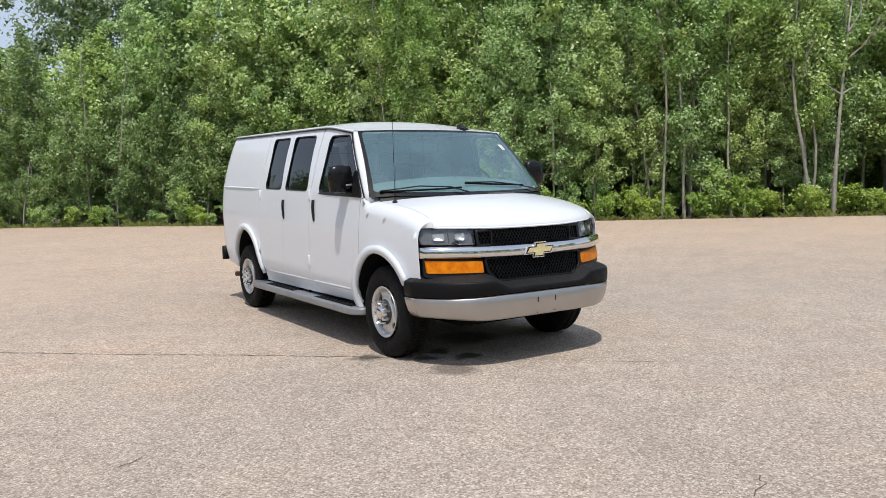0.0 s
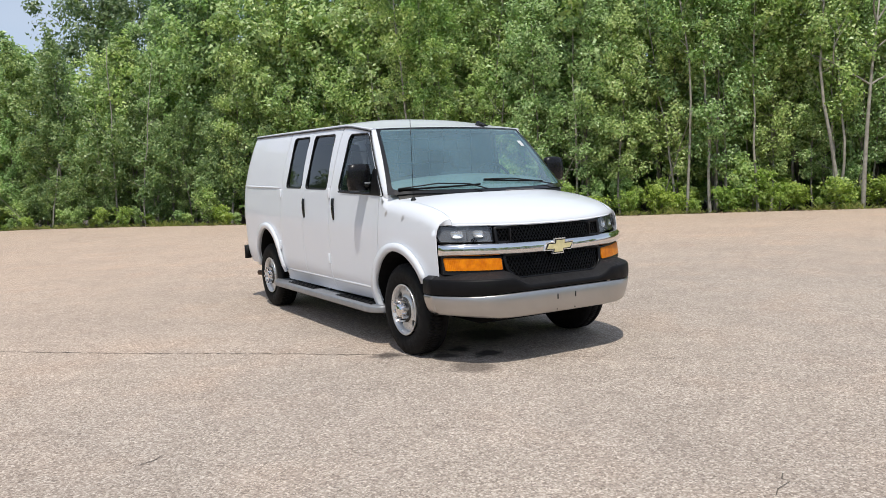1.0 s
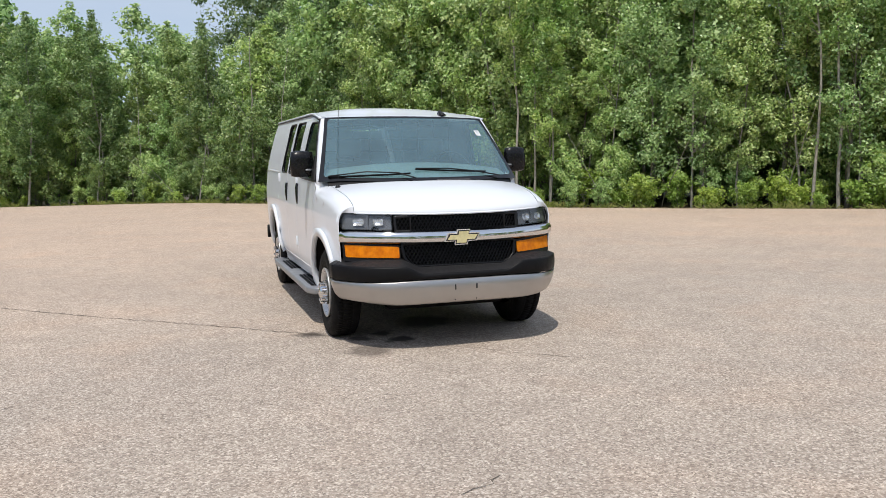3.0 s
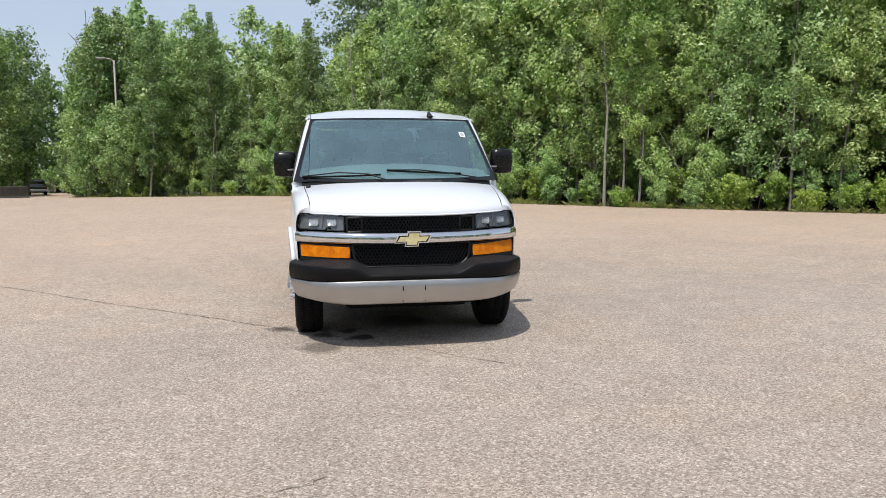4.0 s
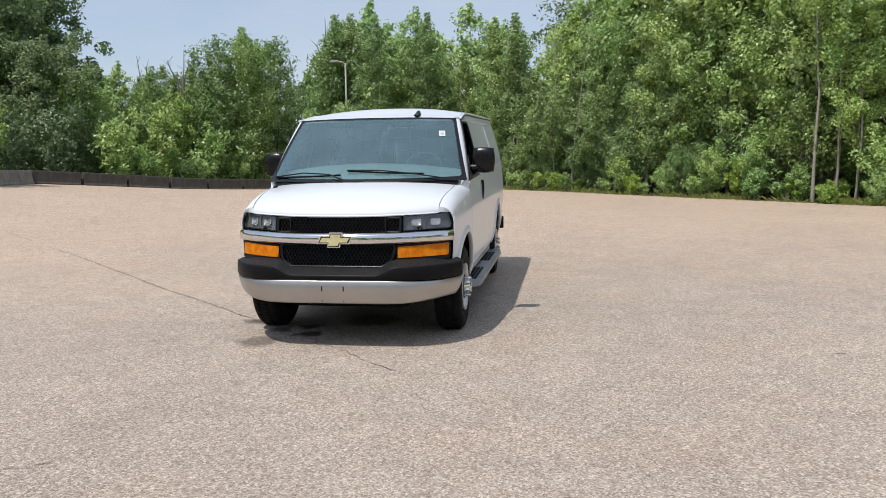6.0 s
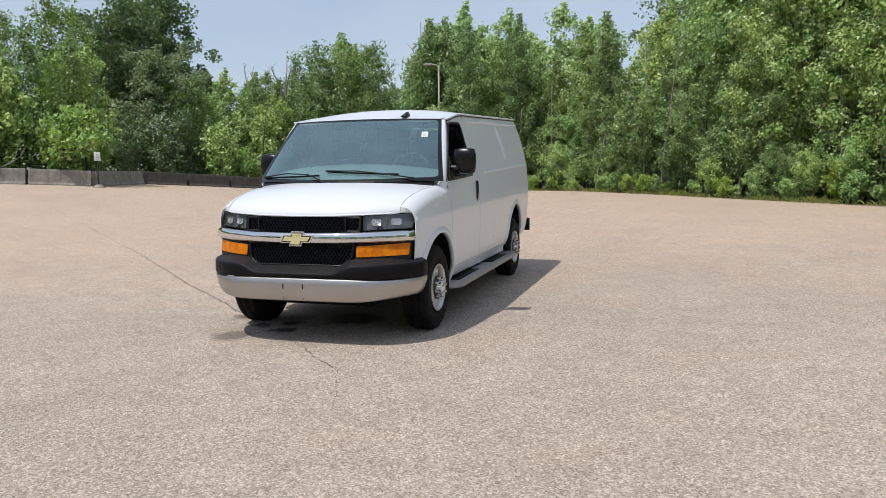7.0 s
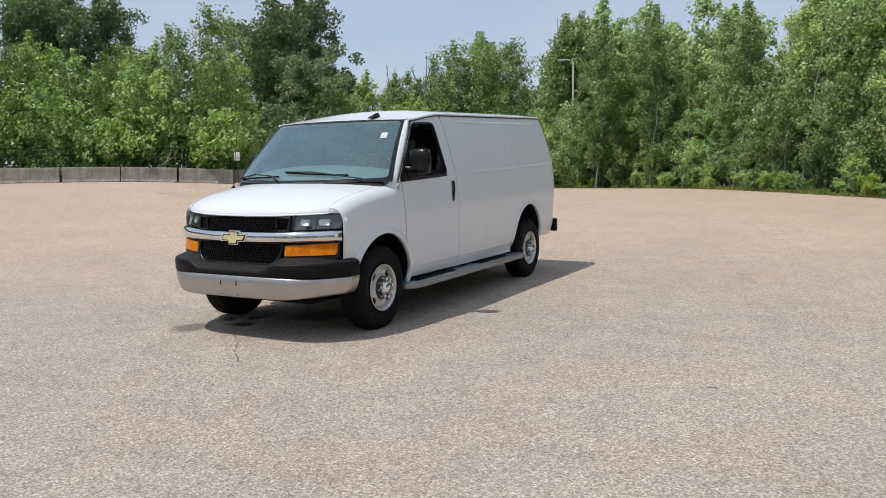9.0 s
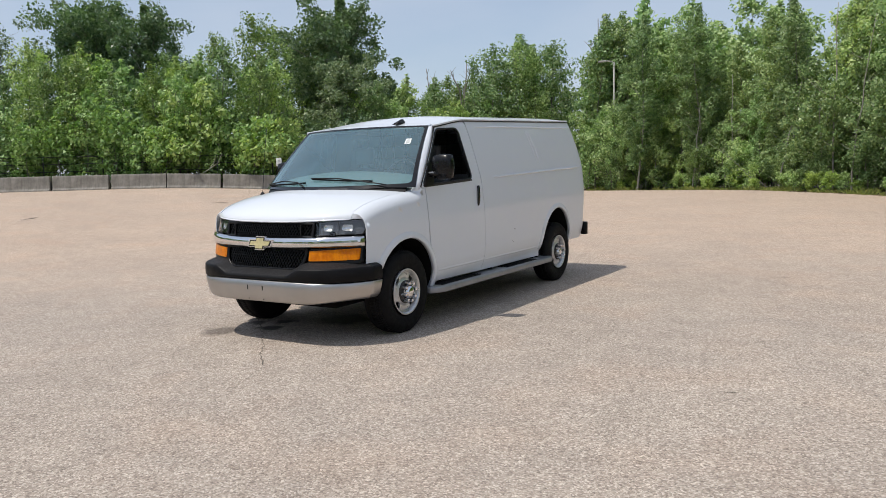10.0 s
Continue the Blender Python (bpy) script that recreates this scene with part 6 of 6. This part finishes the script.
def stem_mesh(seed, height):
    """A thin pale trunk and its bare side twigs."""
    rnd = random.Random(seed)
    tv, tf = [], []
    n = 8
    bx, by = rnd.uniform(-0.1, 0.1), rnd.uniform(-0.1, 0.1)
    pts = [Vector((bx * height * (i / n) ** 1.3 + rnd.uniform(-0.05, 0.05), by * height * (i / n) ** 1.3 + rnd.uniform(-0.05, 0.05), height * i / n - 0.1)) for i in range(n + 1)]
    tube(tv, tf, pts, [0.05 * (1 - 0.75 * i / n) for i in range(n + 1)], 6)
    meshes = [mesh_of("stem", tv, tf, M_PALE_BARK, True)]
    for k in range(7):
        tv, tf = [], []
        i = rnd.randint(2, n - 1)
        a, r = rnd.uniform(0, 6.28), rnd.uniform(0.5, 1.3)
        d = Vector((math.cos(a), math.sin(a), rnd.uniform(0.3, 0.9)))
        tube(tv, tf, [pts[i], pts[i] + d * r * 0.5, pts[i] + d * r + Vector((0, 0, 0.2 * r))], [0.016, 0.011, 0.004], 4)
        meshes.append(mesh_of("twig", tv, tf, M_PALE_BARK, True))
    return meshes


def stems():
    """Bare pale stems at the front of the woods."""
    rnd = random.Random(31)
    kinds = [stem_mesh(60 + i, h) for i, h in enumerate((6.5, 8.0, 9.5, 5.5))]
    right = EDGE[1:]
    for i in range(46):
        s = rnd.uniform(*OPEN) if i < 14 else rnd.uniform(0, length(right))
        x, y, nx, ny = along(right, s)
        o = -rnd.uniform(1.2, 2.8)
        meshes = kinds[rnd.randrange(4)]
        ob = tagged(new("bare_sapling", meshes[0]), "thin pale bare stem with a few twigs among the saplings", "sapling", "bare stems at the edge")
        # some have sunk over to one side
        tilt = rnd.choice((0.0, 0.0, 0.06, 0.12, 0.55, 0.8)) if i >= 14 else rnd.choice((0.0, 0.0, 0.04, 0.1, 0.5))
        size = rnd.uniform(0.75, 1.1) * (0.5 if tilt > 0.4 else 1.0)
        ob.matrix_basis = Matrix.Translation((x + nx * o, y + ny * o, gz(x + nx * o, y + ny * o) - 0.03)) @ Matrix.Rotation(rnd.uniform(0, 6.28), 4, "Z") @ Matrix.Rotation(tilt, 4, "X") @ Matrix.Scale(size, 4)
        for me in meshes[1:]:
            new("twig", me).parent = ob


stems()


def pale_trunks():
    """Taller pale trunks that stand free at the edge, each under a thin crown: x, y, height, trunk radius."""
    rnd = random.Random(77)
    for i, (x, y, h, r) in enumerate(((17.9, 13.6, 12.5, 0.055), (18.5, 13.3, 12.8, 0.06), (19.9, 12.2, 11.0, 0.05), (21.35, 10.35, 11.5, 0.075), (21.6, 10.25, 7.5, 0.06), (10.4, 21.0, 11.5, 0.06), (11.0, 20.9, 11.0, 0.05), (11.5, 20.4, 9.0, 0.04))):
        k = tree_meshes(700 + i, h, h * 0.42, 1.3, 4600, 0.1, LEAVES[i % 2], M_PALE_BARK, r, lean=0.03, limbs=18, spread=0.28)
        plant("aspen_tree", k, x, y, rnd.uniform(0, 6.28), 1.0, "slender aspen on a clear pale stem", "tree", "aspens behind the lot")


pale_trunks()


def bare_tree(x, y, height, seed):
    """A leafless pale tree: a forked trunk whose limbs divide twice more."""
    rnd = random.Random(seed)
    root = tagged(new("dead_tree"), "bare pale dead tree with spreading limbs at the wood's edge", "tree")
    root.location = (x, y, gz(x, y) - 0.05)

    def limb(p, d, size, r, depth, tv, tf):
        pts = [p]
        for j in range(3):
            d = (d + Vector((rnd.gauss(0, 0.16), rnd.gauss(0, 0.16), rnd.gauss(0.04, 0.10)))).normalized()
            pts.append(pts[-1] + d * size / 3)
        tube(tv, tf, pts, [r, r * 0.85, r * 0.68, r * 0.4], 5)
        if depth:
            for k in range(3 if depth > 1 else 2):
                a = rnd.uniform(0, 6.28)
                e = (d + Vector((math.cos(a), math.sin(a), rnd.uniform(-0.1, 0.5))) * rnd.uniform(0.5, 0.95)).normalized()
                limb(pts[rnd.choice((2, 3, 3))], e, size * rnd.uniform(0.55, 0.8), r * 0.5, depth - 1, tv, tf)
    tv, tf = [], []
    spine = [Vector((0.02 * i * i * 0.6, -0.03 * i, height * 0.82 * i / 7)) for i in range(8)]
    tube(tv, tf, spine, [0.085 * (1 - 0.10 * i) for i in range(8)], 7)
    part("trunk", mesh_of("trunk", tv, tf, M_PALE_BARK, True), M_PALE_BARK, root)
    for k in range(7):
        tv, tf = [], []
        a = k * 2.4 + rnd.uniform(-0.4, 0.4)
        limb(spine[4 + k * 3 // 6 if k < 6 else 7], Vector((math.cos(a), math.sin(a), rnd.uniform(0.6, 1.3))).normalized(), height * rnd.uniform(0.11, 0.17), 0.04, 2, tv, tf)
        part("limb", mesh_of("limb", tv, tf, M_PALE_BARK, True), M_PALE_BARK, root)


bare_tree(21.9, 9.6, 9.0, 4)


def snag(x, y, height, seed):
    """A dead bare tree whose forked tips rise over the crowns."""
    rnd = random.Random(seed)
    tall = height / 10.3
    tv, tf = [], []
    for ang, top in ((0.0, 10.3), (2.1, 9.4), (4.2, 9.0)):
        pts = [Vector((0, 0, -0.1)), Vector((0.1, 0, 5.0)), Vector((0.25 * math.cos(ang), 0.25 * math.sin(ang), 7.8)), Vector((0.75 * math.cos(ang), 0.75 * math.sin(ang), 8.8)), Vector((0.95 * math.cos(ang), 0.95 * math.sin(ang), top))]
        tube(tv, tf, pts, [0.16, 0.11, 0.06, 0.04, 0.025], 6)
        for k in range(3):
            p = pts[3].lerp(pts[4], k / 3)
            tube(tv, tf, [p, p + Vector((rnd.uniform(-0.5, 0.5), rnd.uniform(-0.5, 0.5), rnd.uniform(0.3, 0.7)))], [0.025, 0.008], 4)
    ob = tagged(new("dead_tree", mesh_of("dead_tree", tv, tf, M_BARK, True)), "bare dead tree with forked branches among the crowns", "tree")
    ob.matrix_basis = Matrix.Translation((x, y, gz(x, y) - 0.05)) @ Matrix.Rotation(seed, 4, "Z") @ Matrix.Diagonal((1, 1, tall, 1))


snag(-26.3, 47.9, 10.5, 8)
snag(-29.2, 48.4, 10.0, 3)
snag(-15.4, 49.2, 12.3, 5)


def fallen_branch():
    """A pale dead branch that leans out over the barriers."""
    tv, tf = [], []
    tube(tv, tf, [Vector(p) for p in ((0, 0, -0.05), (0.25, -0.1, 0.7), (0.7, -0.2, 0.95), (1.15, -0.25, 1.25), (1.4, -0.3, 1.75))], [0.045, 0.04, 0.034, 0.026, 0.01], 6)
    tube(tv, tf, [Vector(p) for p in ((0.7, -0.2, 0.95), (0.95, -0.1, 1.3), (1.0, 0.0, 1.6))], [0.022, 0.016, 0.006], 5)
    ob = tagged(new("fallen_branch", mesh_of("fallen_branch", tv, tf, M_PALE_BARK, True)), "pale bare dead branch behind the concrete barriers", "branch")
    ob.matrix_basis = Matrix.Translation((-27.6, 21.9, gz(-27.6, 21.9))) @ Matrix.Rotation(math.atan2(32.4, 36.0), 4, "Z")


fallen_branch()


def edge_growth():
    """Grass blades and dry litter along the rim of the asphalt."""
    rng = np.random.default_rng(21)
    right = EDGE[1:]
    total = length(right)
    v, f, lv, lf = [], [], [], []
    for i in range(9500):
        at = rng.uniform(0, total)
        # tufts with bare ground between them
        thick = math.sin(at * 2.3) + math.sin(at * 0.9 + 2.0) + math.sin(at * 5.1)
        if rng.uniform(-1.6, 1.6) > thick:
            continue
        x, y, nx, ny = along(right, at)
        o = -abs(rng.normal(0.1, 0.55)) + 0.12
        x, y = x + nx * o, y + ny * o
        h, a, b = rng.uniform(0.05, 0.2) * (1.0 + 0.35 * max(0.0, thick)), rng.uniform(0, 6.28), rng.uniform(0.02, 0.14)
        k, z, w = len(v), gz(x, y) - 0.03, 0.007
        dx, dy = math.cos(a), math.sin(a)
        v += [(x - dy * w, y + dx * w, z), (x + dy * w, y - dx * w, z), (x + dx * b, y + dy * b, z + h * 0.7), (x + dx * b * 2.2, y + dy * b * 2.2, z + h)]
        f += [(k, k + 1, k + 2), (k, k + 2, k + 3)]
    tagged(new("grass", mesh_of("grass", v, f, M_GRASS)), "uneven grass and weeds along the asphalt edge", "grass", kind="stuff")
    for i in range(2600):
        x, y, nx, ny = along(right, rng.uniform(0, total))
        o = rng.normal(-0.1, 0.22)
        x, y = x + nx * o, y + ny * o
        s, a = rng.uniform(0.015, 0.06), rng.uniform(0, 6.28)
        k, z = len(lv), gz(x, y)
        dx, dy = math.cos(a) * s, math.sin(a) * s
        lv += [(x - dx, y - dy, z + 0.004), (x + dy * 0.6, y - dx * 0.6, z + 0.012), (x + dx, y + dy, z + 0.005), (x - dy * 0.6, y + dx * 0.6, z + 0.02)]
        lf.append((k, k + 1, k + 2, k + 3))
    tagged(new("leaf_litter", mesh_of("leaf_litter", lv, lf, M_LITTER)), "dry brown leaf litter along the asphalt edge", "leaf litter", kind="stuff")


edge_growth()


# ---- barriers, fence, sign, lamp post and the parked car far off ----
def barrier_mesh(n):
    bm = bmesh.new()
    prof = [(-0.30, 0.0), (0.30, 0.0), (0.30, 0.06), (0.24, 0.14), (0.17, 0.70), (0.15, 0.76), (-0.15, 0.76), (-0.17, 0.70), (-0.24, 0.14), (-0.30, 0.06)]
    a = [bm.verts.new((-n / 2, y, z)) for y, z in prof]
    b = [bm.verts.new((n / 2, y, z)) for y, z in prof]
    for i in range(len(prof)):
        j = (i + 1) % len(prof)
        bm.faces.new((a[i], a[j], b[j], b[i]))
    bm.faces.new(a)
    bm.faces.new(b[::-1])
    bmesh.ops.recalc_face_normals(bm, faces=bm.faces)
    bmesh.ops.bevel(bm, geom=[e for e in bm.edges], offset=0.012, segments=1, affect="EDGES")
    return finish("concrete_barrier", bm, M_CONCRETE, False)


def barriers():
    rnd = random.Random(4)
    grey = barrier_mesh(2.66)
    # dark copy of the barrier for the row that stands in tree shade
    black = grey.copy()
    black.materials[0] = M_SHADED_CONCRETE
    for line, me, label in ((WALL_A, grey, "weathered grey concrete road barrier in a row"), (WALL_B, grey, "weathered grey concrete road barrier in a row"), (WALL_C, black, "concrete road barrier coloured dark for the shade of overhanging trees")):
        total = length(line)
        count = round(total / 2.75)
        pitch = 2.76 if line is WALL_A else total / count
        for i in range(count):
            x, y, nx, ny = along(line, total - (i + 0.5) * pitch)
            ob = tagged(new("concrete_barrier", me), label, "barrier", "concrete barriers")
            ux, uy = ny, -nx
            e = gz(x + ux, y + uy) - gz(x - ux, y - uy)
            ob.matrix_basis = Matrix.Translation((x + rnd.uniform(-0.03, 0.03), y + rnd.uniform(-0.03, 0.03), gz(x, y) - 0.02)) @ Matrix.Rotation(math.atan2(uy, ux) + rnd.uniform(-0.01, 0.01), 4, "Z") @ Matrix.Rotation(-math.atan2(e, 2), 4, "Y")


barriers()


def fence():
    """A dark wire fence behind the barriers: posts and rails."""
    root = tagged(new("wire_fence"), "dark wire fence with thin rails behind the barriers", "fence")
    line = [(-62.0, -8.4), (-25.0, 24.9)]
    total = length(line)
    post = finish("post", sweep([Vector((0, 0, 0)), Vector((0, 0, 1.75))], disc_section(0.03, 8), up=Vector((0, 1, 0))), M_FENCE)
    for i in range(14):
        x, y, *_ = along(line, total - i * 2.9)
        p = part("post", post, M_FENCE, root)
        p.location = (x, y, gz(x, y))
    for h in (0.95, 1.35, 1.72):
        pts = []
        for i in range(14):
            x, y, *_ = along(line, total - i * 2.9)
            pts.append(Vector((x, y, gz(x, y) + h)))
        part("rail", sweep(pts, disc_section(0.02, 6)), M_FENCE, root)


fence()


def sign():
    x, y = -22.55, 22.85
    z = gz(x, y)
    root = tagged(new("sign_post"), "small white sign on a thin post with a pale footing", "sign")
    root.location = (x, y, z)
    part("post", sweep([Vector((0, 0, 0)), Vector((0, 0, 1.68))], disc_section(0.025, 8), up=Vector((0, 1, 0))), M_FENCE, root)
    turn = Matrix.Rotation(math.atan2(y + 6, x - 4) - math.pi / 2, 4, "Z")
    bm = block((-0.135, -0.04, 1.24), (0.135, -0.026, 1.65), 0.01)
    bm.transform(turn)
    plate = part("plate", bm, M_STICKER, root, "white rectangular plate with faded writing")
    for i, w in enumerate((0.085, 0.06, 0.075, 0.05)):
        b = block((-w, -0.046, 1.31 + i * 0.07), (w, -0.041, 1.333 + i * 0.07), 0)
        b.transform(turn)
        part("writing_bar", b, M_INK, plate)
    vs, fs = lathe([(0.0, 0.28), (0.05, 0.26), (0.14, 0.12), (0.16, 0.0)], 16)
    me = mesh_of("footing", vs, fs, M_CONCRETE, True)
    move_mesh(me, Matrix.Rotation(-math.pi / 2, 4, "Y"))
    part("footing", me, M_CONCRETE, root)


sign()


def lamp_post():
    x, y = -12.6, 44.4
    root = tagged(new("street_lamp"), "tall pale street lamp with a short arm above the trees", "street lamp")
    root.location = (x, y, gz(x, y))
    part("pole", sweep([Vector((0, 0, 0)), Vector((0, 0, 8.5))], disc_section(0.06, 12), up=Vector((0, 1, 0))), M_POLE, root)
    arm = [Vector((0, 0, 8.35)), Vector((-0.15, 0, 8.56)), Vector((-0.55, 0, 8.62))]
    part("arm", sweep(arm, disc_section(0.045, 8), up=Vector((0, 1, 0))), M_POLE, root)
    part("lamp_head", block((-1.05, -0.14, 8.56), (-0.45, 0.14, 8.68), 0.03), M_POLE, root)


lamp_post()


def parked_car():
    """A dark utility car on the way out, seen from behind."""
    x, y = -31.0, 86.0
    root = tagged(new("parked_car"), "dark utility car parked far down the shaded way out", "car")
    root.matrix_basis = Matrix.Translation((x, y, gz(x, y))) @ Matrix.Rotation(radians(20), 4, "Z")

    def narrow(v):
        if v.co.z > 1.3:
            v.co.x *= 0.80
            v.co.y = 0.2 + (v.co.y - 0.2) * 0.86
    part("body", block((-0.92, -2.2, 0.38), (0.92, 2.3, 1.02), 0.10, 3), M_DARKPAINT, root)
    part("cabin", block((-0.88, -2.1, 0.98), (0.88, 1.2, 1.70), 0.08, 3, narrow), M_DARKPAINT, root)
    part("rear_window", block((-0.62, -1.98, 1.12), (0.62, -1.90, 1.56), 0.02), M_TINT, root)
    part("rear_bumper", block((-0.90, -2.32, 0.42), (0.90, -2.16, 0.66), 0.04), M_ALU, root)
    for s in (-1, 1):
        part("tail_lamp", block((s * 0.80 - 0.09, -2.24, 0.78), (s * 0.80 + 0.09, -2.17, 1.0), 0.02), M_RED, root)
        for yy in (-1.4, 1.45):
            vs, fs = lathe([(-0.11, 0.0), (-0.11, 0.32), (-0.08, 0.36), (0.08, 0.36), (0.11, 0.32), (0.11, 0.0)], 24)
            w = part("wheel", mesh_of("wheel", vs, fs, M_RUBBER, True), M_RUBBER, root)
            w.location = (s * 0.80, yy, 0.36)


parked_car()
